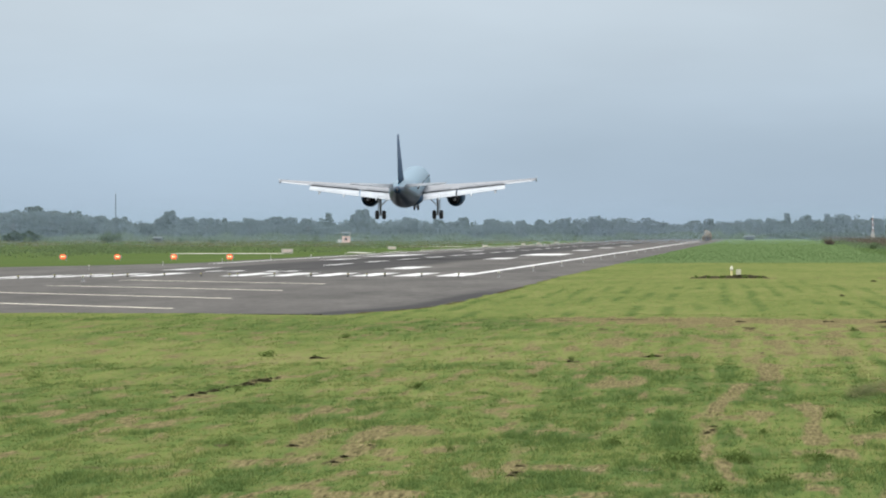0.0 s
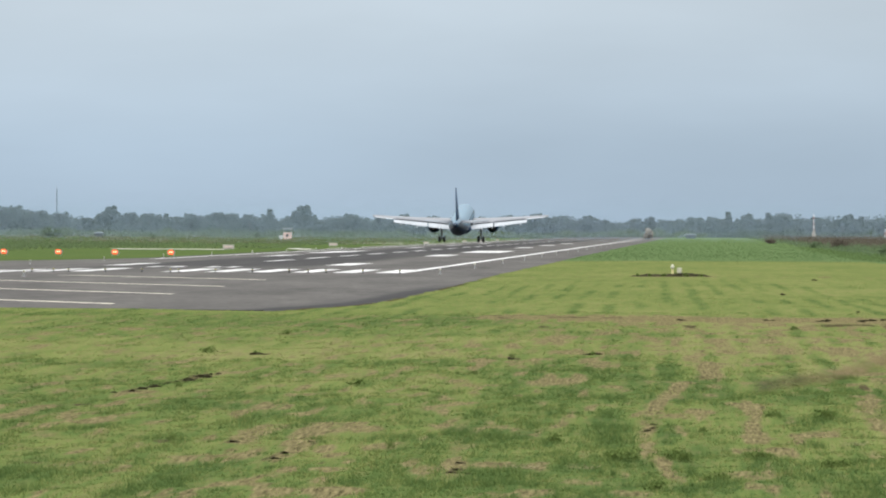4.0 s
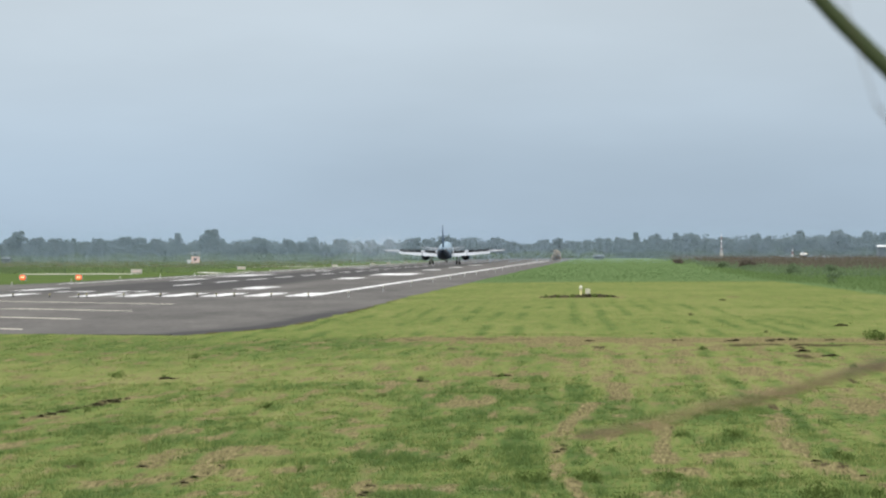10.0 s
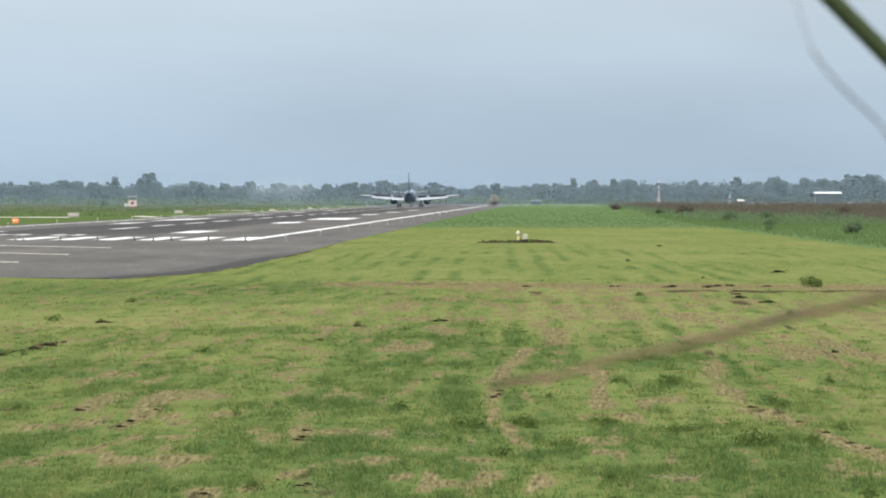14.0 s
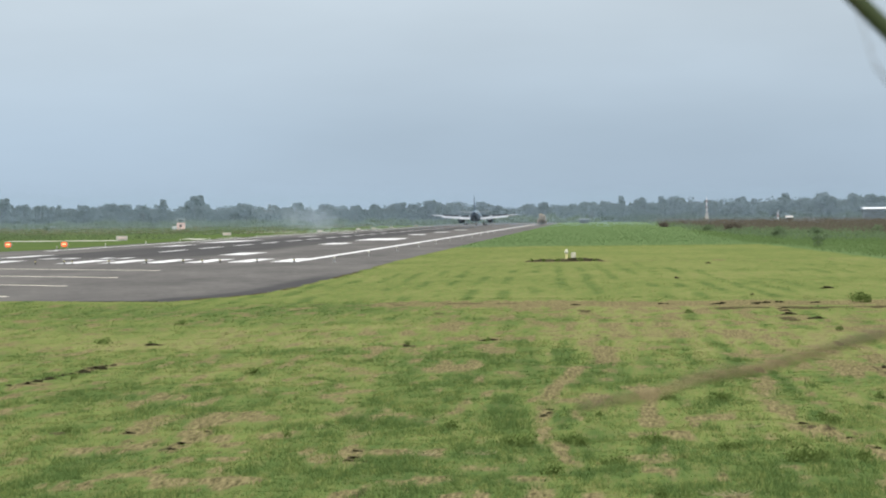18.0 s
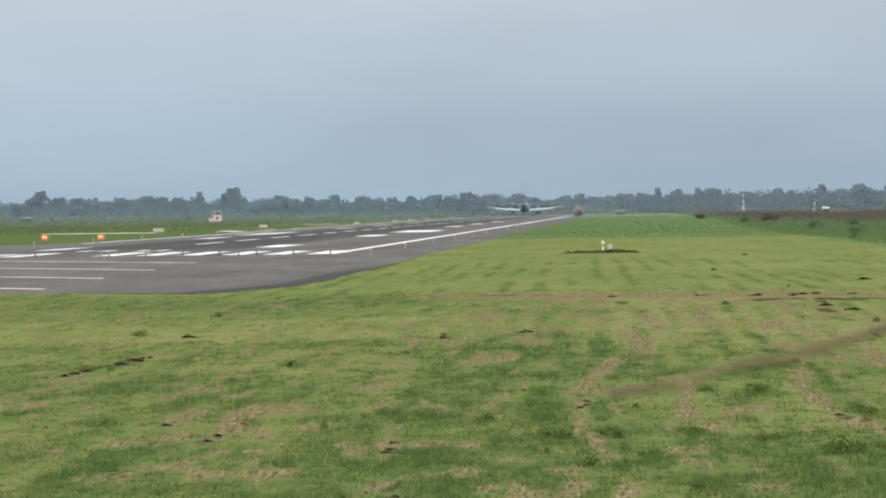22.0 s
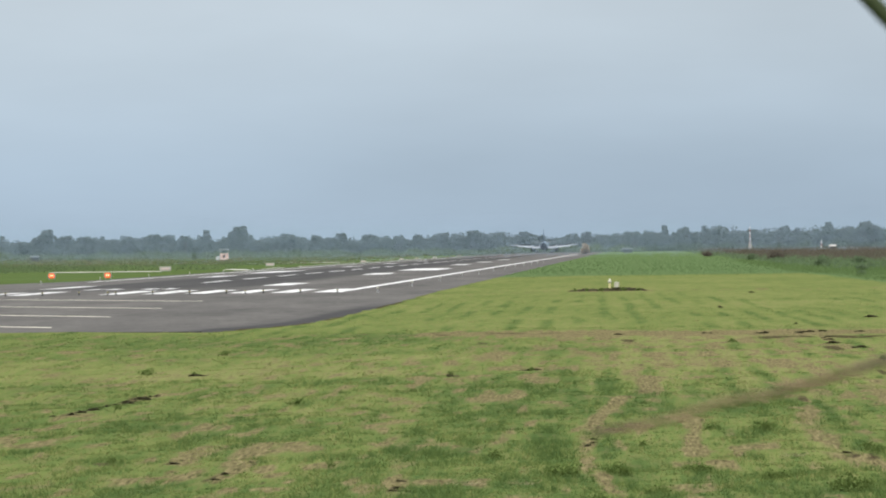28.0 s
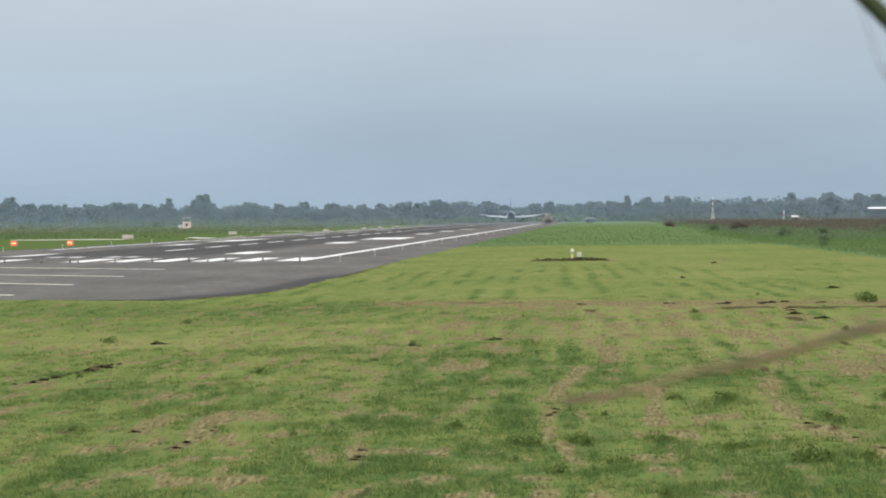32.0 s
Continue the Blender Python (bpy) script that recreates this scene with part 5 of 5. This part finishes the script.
understory("far_thicket", 26000, (5, 215), (2420, 2450), 6.0, 0.6, M_THICKET_BLUE, "hazy blue-green undergrowth below the far trees", 40)
understory("far_thicket", 50000, (-450, 5), (2412, 2450), 5.5, 0.7, M_THICKET, "hazy blue-green thicket at the foot of the far trees", 41)
understory("scrub", 100000, (20, 190), (560, 2300), 1.7, 0.26, M_LEAF_MID, "rough green scrub beside the airfield", 42, lambda x, y, r: (x > 19 + 9 * fractal(x / 10, y / 50.0, 43) + (y < 640) * 3) & (brown_scrub_at(x, y) < 0.9 * r.random(len(x))))
understory("brown_scrub", 85000, (21, 200), (930, 2300), 2.8, 0.32, M_LEAF_DARK, "dark brownish dry scrub", 44, lambda x, y, r: (x > 26 + 6 * fractal(x / 10, y / 50.0, 43)) & (fractal(x / 16.0, y / 90.0, 45) > 0.3))
understory("brown_scrub", 130000, (27, 100), (500, 1250), 1.9, 0.16, M_LEAF_DARK, "brownish dry scrub at the edge of the rough", 52, lambda x, y, r: (x < 0.088 * y) & (brown_scrub_at(x, y) > r.random(len(x))))
understory("brown_scrub", 26000, (-330, -90), (1250, 2350), 2.3, 0.3, M_LEAF_DRYISH, "brownish rank growth beyond the runway", 49, lambda x, y, r: fractal(x / 9.0, y / 70.0, 50) > 0.52)
understory("left_scrub", 130000, (-330, -80), (800, 2400), 1.3, 0.22, M_LEAF_HAZE, "rough hazy green scrub beyond the runway", 46, lambda x, y, r: (x < -92 - 0.01 * (y - 900)) & ((y > 992) | (x < -128)) & (fractal(x / 16.0, y / 110.0, 47) > 0.44))

understory("rank_growth", 110000, (19, 70), (312, 900), 0.95, 0.085, M_LEAF_RANK, "rank green growth beside the mown strip", 48, lambda x, y, r: (y > mown_far(x) + 4) & (brown_scrub_at(x, y) < r.random(len(x))))


def make_bush(seed, h, spread, material, label):
    rng = np.random.default_rng(seed)
    ob = tagged(empty("bush"), label, "bush", group="bushes in the scrub")
    bm = bmesh.new()
    for k in range(5):
        a = k * 1.3 + rng.random()
        rod(bm, (0, 0, -0.1), (spread * 0.5 * math.cos(a), spread * 0.5 * math.sin(a), h * 0.7), 0.05, 0.015, 5)
    part("stems", bm, M_BARK, ob)
    blobs = [(spread * 0.55 * math.cos(a), spread * 0.55 * math.sin(a), h * rng.uniform(0.28, 0.5), spread * rng.uniform(0.35, 0.6), spread * 0.5, h * rng.uniform(0.3, 0.45)) for a in np.arange(5) * 1.26] + [(0, 0, h * 0.6, spread * 0.5, spread * 0.5, h * 0.38)]
    v, f = leaf_cloud(rng, blobs, 640, 0.052 * (h + spread))
    raw("foliage", v, f, material, ob)
    return ob


bushes = [make_bush(60, 1.6, 1.3, M_LEAF_MID, "leafy green bush in the scrub"), make_bush(61, 1.2, 1.0, M_LEAF_MID, "small dense green bush"), make_bush(62, 2.2, 2.2, M_LEAF_DARK, "large dark bush in the scrub"), make_bush(63, 2.3, 2.4, M_LEAF_DEEP, "large spreading dark green bush")]
bushes[0].location, bushes[1].location, bushes[2].location = (34.0, 690, 0), (29.7, 436, 0), (27.8, 900, 0)
bushes[3].location = (-335.0, 2020, -1.0)
for k, x, y, s in ((1, 27.4, 548, 0.78), (0, 27.0, 655, 1), (1, 41.5, 660, 0.94), (0, 24.5, 950, 1), (2, 20.5, 1290, 0.78), (0, 33.0, 800, 0.94), (1, 36, 520, 0.7), (0, 48, 760, 1), (2, 60, 900, 0.94), (1, 24.0, 480, 0.55), (0, 31, 600, 0.62), (2, 90, 1100, 1), (3, -331, 2000, 2.3), (3, -326, 2010, 2.4), (0, -289, 2000, 3.2), (1, -285.5, 2005, 3.4), (0, -300, 2100, 2.0), (1, -262, 2050, 2.0), (0, -317, 1950, 1.8), (1, -230, 1900, 1.7), (0, -205, 2100, 2.0)):
    c = copy_thing(bushes[k], pose(x, y, gz(x, y), 0, 0, 40 * k + x))
    c.scale = (s, s, s)


def make_dry_shrub(seed):
    """A rounded dried-out shrub."""
    rng = np.random.default_rng(seed)
    ob = tagged(empty("bush"), "tall tan dried-out shrub beside the runway verge", "bush")
    bm = bmesh.new()
    for k in range(6):
        a = k * 1.05 + rng.random()
        rod(bm, (0, 0, -0.1), (1.3 * math.cos(a), 1.3 * math.sin(a), rng.uniform(2.6, 4.0)), 0.07, 0.02, 5)
    part("stems", bm, M_BARK, ob)
    blobs = []
    for k in range(22):
        a, q, up = rng.random() * 6.28, rng.random() ** 0.5, rng.uniform(0.0, 1.0)
        wide = 1.75 * (1 - 0.55 * up * up)
        blobs.append((wide * q * math.cos(a), wide * q * math.sin(a), 0.6 + 3.8 * up, rng.uniform(0.5, 0.9), 0.7, rng.uniform(0.5, 0.8)))
    v, f = leaf_cloud(rng, blobs, 3000, 0.2)
    raw("foliage", v, f, M_LEAF_DRY, ob)
    return ob


dry = make_dry_shrub(70)
dry.location = (-20.5, 1860, -0.3)

# ---- weeds in the mown grass ----


def make_weed(seed, h, label):
    rng = np.random.default_rng(seed)
    ob = tagged(empty("weed"), label, "weed", group="weeds in the mown grass")
    blobs = [(0.45 * h * math.cos(a), 0.45 * h * math.sin(a), h * rng.uniform(0.2, 0.5), h * 0.5, h * 0.5, h * rng.uniform(0.25, 0.45)) for a in np.arange(6) * 1.05] + [(0, 0, h * 0.5, h * 0.4, h * 0.4, h * 0.4)]
    v, f = leaf_cloud(rng, blobs, 170, 0.11 * h)
    v[:, 2] = np.maximum(v[:, 2], 0.0)
    raw("leaves", v, f, M_LEAF_WEED, ob)
    bm = bmesh.new()
    rod(bm, (0, 0, -0.02), (0.2 * h, 0.1 * h, h * 0.95), 0.006, 0.003, 4)
    part("stem", bm, M_LEAF_WEED, ob)
    return ob


weeds = [make_weed(80, 0.26, "leafy green weed clump in the mown grass"), make_weed(81, 0.2, "low dark-green weed in the mown grass"), make_weed(82, 0.4, "tall green weed tuft in the mown grass")]
weeds[2].scale = (0.75, 0.75, 0.6)
weeds[0].location, weeds[1].location, weeds[2].location = (2.37, 83.8, gz(2.37, 83.8)), (-2.35, 74.3, gz(-2.35, 74.3)), (-1.09, 68.1, gz(-1.09, 68.1))
for k, x, y, s in ((1, -13.96, 153, 1.6), (2, -14.1, 129.8, 0.9), (1, -12.76, 130, 0.8), (1, -5.04, 122.6, 1.0), (1, -2.91, 126, 0.9), (1, -5.48, 110, 1.0), (1, -7.71, 102, 1.4),
                   (0, 0.97, 69.2, 1.1), (2, 3.0, 63.6, 1.0), (0, 3.2, 63.4, 1.3), (0, 2.85, 63.9, 1.2), (0, 3.82, 64, 1.1), (0, 1.95, 67.1, 1.0), (0, 2.17, 67.6, 1.0), (0, -0.2, 68.2, 1.1), (1, 4.0, 75.1, 1.3), (0, 4.47, 67.9, 0.9),
                   (0, 3.87, 76.1, 1.0), (0, 2.89, 68.5, 0.8), (1, 3.42, 160, 1.4), (1, -3.44, 53.7, 1.2), (1, -4.89, 72, 1.0), (2, 0.29, 62.9, 0.7), (1, -0.55, 60.7, 1.3),
                   (1, 0.81, 55.5, 1.2), (0, 3.76, 52.1, 1.0), (0, 0.81, 50.9, 1.0), (1, -8.69, 74.5, 1.0), (1, -11.7, 101.5, 1.0), (1, 7.34, 134.7, 1.2), (0, 5.41, 85.5, 0.9), (2, 10.5, 177.5, 1.7), (0, 10.75, 177.2, 1.9), (2, 10.6, 177.9, 1.4),
                   (0, -1.3, 68.6, 1.0), (2, -0.35, 68.6, 0.7), (0, 0.85, 69.6, 0.9), (1, 0.1, 78.5, 0.9), (1, 1.4, 85.0, 1.2), (1, -4.6, 345.9, 1.9), (0, -3.7, 345.8, 1.5), (1, -2.6, 345.7, 2.2), (0, -0.9, 345.8, 1.8), (1, 0.2, 345.9, 1.7)):
    c = copy_thing(weeds[k], pose(x, y, gz(x, y), 0, 0, 53 * x))
    wide = 0.5 + 0.42 * (0.5 + 0.5 * math.sin(7.3 * x + y))
    c.scale = (wide * s, wide * s, (1.3 - 0.55 * wide) * 0.8 * s)


def make_clod(seed, label):
    """A turned-up lump of earth."""
    rng = np.random.default_rng(seed)
    bm = bmesh.new()
    bmesh.ops.create_icosphere(bm, subdivisions=3, radius=1.0)
    for v in bm.verts:
        k = 0.7 + 1.1 * noise.noise(v.co * 2.6 + Vector((seed, 0, 0)))
        v.co = Vector((v.co.x * 0.1 * k, v.co.y * 0.3 * k, max(v.co.z, -0.2) * 0.055 * k))
    return tagged(part("earth_clod", bm, M_SOIL), label, "soil", group="clods in the grass")


clods = [make_clod(3, "dark lump of turned earth in the grass"), make_clod(8, "flat dark clod of earth in the grass")]
clods[0].location, clods[1].location = (-5.04, 122, gz(-5.04, 122)), (7.0, 198, gz(7.0, 198))
for k, (x, y, s) in enumerate(((4.67, 248.6, 1.50), (8.32, 324.5, 1.50), (11.01, 212.0, 1.50), (-12.56, 129.0, 1.07), (-11.98, 109.1, 0.91), (-6.37, 68.1, 0.5), (-3.48, 65.1, 0.45), (-2.86, 54.8, 0.4), (-4.00, 53.1, 0.4), (-2.91, 126.4, 1.05), (7.48, 151.2, 1.26), (4.99, 177.0, 1.48), (6.58, 102.0, 0.85), (-11.93, 106.1, 0.88), (-7.61, 74.0, 0.62))):
    c = copy_thing(clods[k % 2], pose(x, y, gz(x, y), 0, 0, 30 * k))
    c.scale = (s, s, s)

rng_c = np.random.default_rng(91)
for line, count in (((-12.57, 97.5, -11.9, 111.5), 26), ((-6.5, 68, -6.3, 76), 5), ((-3.7, 68, -3.3, 63), 4), ((-3.2, 56, -2.3, 51.5), 4), ((4.9, 177, 8, 180), 4), ((6.97, 168, 7.0, 152), 5), ((3.4, 78, 4.6, 62), 7), ((-0.9, 88, -0.7, 70), 5), ((-3, 176.6, 12, 177.2), 7)):
    for k in range(count):
        u = rng_c.random()
        x, y = line[0] + (line[2] - line[0]) * u + rng_c.normal(0, 0.1), line[1] + (line[3] - line[1]) * u
        c = copy_thing(clods[k % 2], pose(x, y, gz(x, y), 0, 0, 360 * rng_c.random()))
        s = rng_c.uniform(0.3, 0.75) * (1.5 if y > 140 else 1.0 if y > 90 else 0.62)
        c.scale = (s, s, s * rng_c.uniform(0.7, 1.5))


def make_straw(seed):
    """A raked bunch of dry stems."""
    rng = np.random.default_rng(seed)
    ob = tagged(empty("straw_bunch"), "bunch of pale dry straw lying in the grass", "straw", group="dry straw bunches")
    for k in range(44):
        bm = bmesh.new()
        a, lean = rng.uniform(0, 6.28), rng.uniform(0.05, 0.6)
        x, y = rng.normal(0, 0.13), rng.normal(0, 0.12)
        ln = rng.uniform(0.08, 0.2)
        rod(bm, (x, y, 0), (x + ln * math.cos(a), y + ln * 0.3 * math.sin(a), ln * lean), 0.006, 0.003, 4)
        part("stem", bm, M_PALE_STRAW, ob)
    return ob


bunch = make_straw(5)
bunch.location = (1.72, 55.9, gz(1.72, 55.9))
for x, y, s in ((1.3, 56.3, 0.6), (-2.5, 66.0, 0.8), (-1.6, 66.4, 0.7), (2.6, 74.0, 0.7)):
    c = copy_thing(bunch, pose(x, y, gz(x, y), 0, 0, 40 * s))
    c.scale = (s, s, s)
make_blades("near_grass", 135000, 44, 100, 0.05, 0.0085, 4, 5, "short mown grass, green with straw streaks", 1.0, vary=0.13)
make_blades("coarse_tufts", 15000, 45, 125, 0.11, 0.0075, 7, 9, "taller coarse grass tufts missed by the mower", 1.0, vary=0.24, flop=0.6)
make_blades("grass_clumps", 7000, 46, 125, 0.07, 0.0095, 28, 12, "ragged grass clumps standing over the mown turf", 1.0, (-0.172, 0.08), 1.2, 0.34, flop=0.8)
make_blades("straw_litter", 90000, 46, 185, 0.05, 0.009, 4, 15, "pale dry grass litter on the worn patches", 1.0, (-0.172, 0.08), 1.2, 0.05, True)
make_blades("field_grass", 125000, 98, 196, 0.055, 0.014, 3, 6, "short mown grass further out", 1.0, vary=0.13)
make_blades("verge_grass", 60000, 185, 545, 0.045, 0.02, 3, 7, "pale mown grass beside the runway", 1.0, (-0.09, 0.08))
make_blades("tall_grass", 50000, 500, 1700, 0.12, 0.07, 3, 8, "taller dark-green grass beyond the mown strip", 1.0, (-0.03, 0.08))

# ---- stalks close to the lens ----


def make_stalk(name, pts, r, material, label):
    ob = tagged(empty(name), label, "stalk")
    bm = bmesh.new()
    rings = []
    for k, p in enumerate(pts):
        q = 1 - 0.45 * k / (len(pts) - 1)
        rings.append((p, r * q, r * q, (0, 0, 1), (0, 1, 0)))
    tube(bm, rings, 8)
    part("stem", bm, material, ob, "", True)
    return ob


def specks(rng, p, size):
    """Fine upright specks at the points p: arrays of vertices and triangles."""
    n = len(p)
    t = rng.normal(0, 0.5, n)
    across = np.stack([np.cos(t), np.sin(t), rng.normal(0, 0.25, n)], -1)
    up = np.stack([rng.normal(0, 0.25, n), rng.normal(0, 0.25, n), np.ones(n)], -1)
    k = (size * rng.uniform(0.7, 1.3, n))[:, None]
    return np.stack([p - across * k, p + across * k, p + up * k], 1).reshape(-1, 3), np.arange(n * 3).reshape(-1, 3)


def make_puff(seed, size, count, label):
    """A puff of smoke: a cloud of fine specks, thicker towards its heart."""
    rng = np.random.default_rng(seed)
    ob = tagged(empty("tyre_smoke"), label, "smoke", group="puffs of tyre smoke")
    for k in range(3):
        p = rng.normal(size=(count // 3, 3)) * (0.5, 1.6, 0.36) * size * rng.uniform(0.6, 1.2) + rng.normal(size=3) * (0.5, 1.0, 0.22) * size
        v, f = specks(rng, p, 0.035 + 0.008 * size)
        raw("wisp", v, f, M_SMOKE, ob)
    return ob


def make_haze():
    """Sky-blue specks added over the far half of the airfield to imitate haze."""
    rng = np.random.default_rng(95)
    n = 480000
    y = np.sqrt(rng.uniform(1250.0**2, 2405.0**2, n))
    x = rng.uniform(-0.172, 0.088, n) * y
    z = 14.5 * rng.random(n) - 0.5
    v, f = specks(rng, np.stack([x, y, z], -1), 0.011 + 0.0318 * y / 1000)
    return tagged(raw("haze", v, f, M_HAZE), "fine bluish specks imitating haze over the far airfield", "haze", kind="stuff")


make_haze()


def near_point(px, py, d):
    """Small offsets, in thousandths of the distance, from the runway's direction: right and down."""
    return Vector((px * d / 1000, d, EYE - py * d / 1000))


def bank_z(x, y):
    return gz(x, y) - 0.03


reed = make_stalk("reed", [(0.52, 1.2, bank_z(0.52, 1.2)), (0.5, 1.2, 2.4), (0.42, 1.2, 3.02), (0.3, 1.2, 3.31), near_point(102, -2, 1.2), near_point(72, -31.5, 1.2), near_point(52, -51.5, 1.2), near_point(35, -70, 1.2), near_point(8, -105, 1.2)], 0.0049, M_STALK, "green reed stem leaning over the bank")
tendril = make_stalk("dry_tendril", [(0.45, 0.85, bank_z(0.45, 0.85)), (0.4, 0.85, 2.6), (0.2, 0.85, 3.3), near_point(92, 5, 0.85), near_point(75, -17, 0.85), near_point(66, -25.6, 0.85), near_point(60.5, -32.5, 0.85), near_point(57.5, -42, 0.85), near_point(53.6, -55, 0.85), near_point(46, -80, 0.85)], 0.00045, M_STRAW, "thin pale dry tendril beside the reed")
straw = make_stalk("dry_grass_stem", [(0.5, 0.8, bank_z(0.5, 0.8)), (0.48, 0.8, 2.6), (0.38, 0.8, 3.25), (0.25, 0.8, 3.44), near_point(130, 12, 0.8), near_point(74, 21.5, 0.8), near_point(50, 27, 0.8), near_point(27, 33.5, 0.8), near_point(16, 35, 0.8), near_point(6, 38.5, 0.8), near_point(-12, 41.5, 0.8)], 0.00098, M_STRAW, "bent brown dry grass stem near the lens")
SMOKE = [make_puff(k, 1.0 + 0.07 * k, 1250, "pale blue-white puff of tyre smoke") for k in range(14)]
VEIL = [make_puff(30 + k, 4.0 + 0.5 * (k % 4), 560, "thin bluish veil of drifting tyre smoke") for k in range(9)]

# ---- what moves ----
# seconds, distance along the runway of the main wheels, their height, nose-up angle, bank, drift off the centre line, yaw
FLIGHT = (
    (0.0, 596, 5.6, 5.3, -0.3, 0, 0), (1.0, 667, 4.36, 4.7, -0.3, 0, 0), (2.0, 737, 3.15, 5.4, -0.3, 0, 0), (3.0, 808, 2.12, 6.3, -0.3, -0.1, 0), (4.0, 878, 1.4, 6.5, -0.3, -0.1, -0.3), (5.0, 948, 0.82, 6.6, -0.6, -0.2, -0.7),
    (6.0, 1018, 0.4, 6.5, -1.1, -0.35, -1.2), (6.5, 1052, 0.23, 6.2, -1.4, -0.45, -1.4), (7.0, 1086, 0.1, 5.7, -1.5, -0.5, -1.4), (8.0, 1153, 0.0, 5.0, -0.8, -0.4, -1.0), (9.0, 1219, 0.0, 4.2, 0, -0.2, -0.5), (10.0, 1285, 0.0, 3.4, 0, 0, 0), (10.5, 1320, 0.0, 3.0, 0, 0, 0),
    (13.0, 1491, 0.0, 1.7, 0, 0, 0), (16.0, 1672, 0.0, 1.1, 0, 0, 0), (19.0, 1846, 0.0, 0.8, 0, 0, 0), (22.0, 2045, 0.0, 0.7, 0, -0.8, 0), (25.0, 2190, 0.0, 0.6, 0, -1.9, 0), (28.0, 2275, 0.0, 0.6, 0, 0.3, 0), (29.0, 2297, 0.0, 0.6, 0, 0.9, 0), (32.0, 2360, 0.0, 0.6, 0, 0.9, 0),
)

# how far the undercarriage legs hang out of their struts
OLEO = ((0.0, 0.32), (6.0, 0.32), (6.5, 0.22), (7.0, 0.1), (8.0, 0.0), (32.0, 0.0))
NOSE_OLEO = ((0.0, 0.25), (9.0, 0.25), (12.0, 0.2), (32.0, 0.14))


def motions():
    for leg in GEAR:
        walk(leg, [(t, pose(0, 0, -a)) for t, a in (NOSE_OLEO if leg.name.startswith("nose") else OLEO)])
    # the wings carry the weight in the air and droop once the lift is gone
    for wing, s in WINGS:
        root = Vector((s * 1.9, 0, 3.2))
        walk(wing, [(t, Matrix.Translation(root) @ pose(0, 0, 0, 0, s * a, 0) @ Matrix.Translation(-root)) for t, a in ((0.0, 0.0), (6.8, 0.0), (8.0, 1.9), (9.0, 3.0), (32.0, 3.0))])
    walk(airliner, [(t, pose(RUNWAY_X + off, y, z + 0.004, nose, bank, yaw)) for t, y, z, nose, bank, off, yaw in FLIGHT])
    for sp, hinge in SPOILERS:
        walk(sp, [(t, Matrix.Translation(hinge) @ pose(0, 0, 0, a)) for t, a in ((0.0, 0), (7.2, 0), (8.4, -42), (24.0, -42), (26.0, -42), (32.0, -42))])
    # the stems sway: seconds, drift to the right and up in thousandths of the distance
    walk(reed, [(t, pose(1.2 * a / 1000, 0, 0)) for t, a in ((0.0, 3), (9.0, 3), (9.4, 0), (9.8, -6), (10.0, -1), (10.5, 3), (11.0, 9), (11.5, 8), (12.0, 3.5), (13.0, 3.5), (13.5, 4.5), (15.5, 0), (16.0, 1.5), (17.0, 2.5), (18.0, 2.5), (19.0, 7.5), (22.5, 6), (23.0, 3), (23.5, 6), (25.0, 6), (27.5, 1), (28.0, 2.3), (28.5, 3), (29.0, 2), (29.5, 3.5), (30.0, 6.4), (30.5, 7.7), (31.0, 6.5), (31.5, 6.5), (32.0, 3.5))])
    walk(tendril, [(t, pose(0.85 * a / 1000, 0, 0)) for t, a in ((0.0, 4), (9.0, 4), (10.0, -1), (13.0, 0), (15.5, -4), (19.0, 4), (23.0, 1), (28.0, 8), (32.0, 2))])
    walk(straw, [(t, pose(0.8 * a / 1000, 0, 0.8 * b / 1000)) for t, a, b in ((0.0, 32, 6), (4.0, 25, 7), (8.0, 10, 6), (9.0, 8, 1.5), (13.0, 0, 0), (19.0, 9, -1), (23.0, 6, 0), (28.0, 2, 0), (32.0, 4, 0))])
    # smoke from the tyres: it boils up where the wheels touch and drifts off to the west
    for k, puff in enumerate(SMOKE):
        side = (-4.0, -2.6, -1.2, 0.4, -3.4)[k % 5]
        born = 6.4 + 0.075 * k
        y = 1046 + 62 * (born - 6.4)
        x, hgt = RUNWAY_X + side, 0.7 + 0.35 * (k % 4)
        rows = [(0.0, pose(x, y, -5)), (born - 0.15, pose(x, y, -5)), (born + 0.1, pose(x, y, hgt))]
        for dt, drift, rise in ((0.5, 0.4, 0.3), (1.0, 1.6, 0.6), (1.7, 4.0, 0.7), (2.4, 7.0, -1.2), (3.2, 11.0, -5.0)):
            rows.append((born + dt, pose(x - (0.45 + (k * 5 % 14) * 0.07) * drift, y + 9 * min(dt, 1.5), hgt + rise, 0, 8 * dt, 12 * dt)))
        rows.append((32.0, pose(x - 11.0, y + 13, -5.0)))
        walk(puff, rows)
    # what is left of it hangs over the runway for a while as a veil
    for k, puff in enumerate(VEIL):
        x, y = RUNWAY_X - 3.0 - 2.2 * k, 1120 + (k * 37 % 90)
        hgt, start = 3.2 + 0.8 * (k % 3), 7.3 + 0.14 * k
        rows = [(0.0, pose(x, y, -16)), (start, pose(x, y, -16)), (start + 1.2, pose(x - 1.0, y, hgt))]
        rows += [(11.0, pose(x - 5.0, y + 4, hgt + 1.0)), (14.0, pose(x - 11.0, y + 8, hgt + 1.0)), (18.0 + k * 0.3, pose(x - 18.0, y + 10, hgt - 3.0)), (21.5 + k * 0.3, pose(x - 24.0, y + 12, -16)), (32.0, pose(x - 24.0, y + 12, -16))]
        walk(puff, rows)


motions()
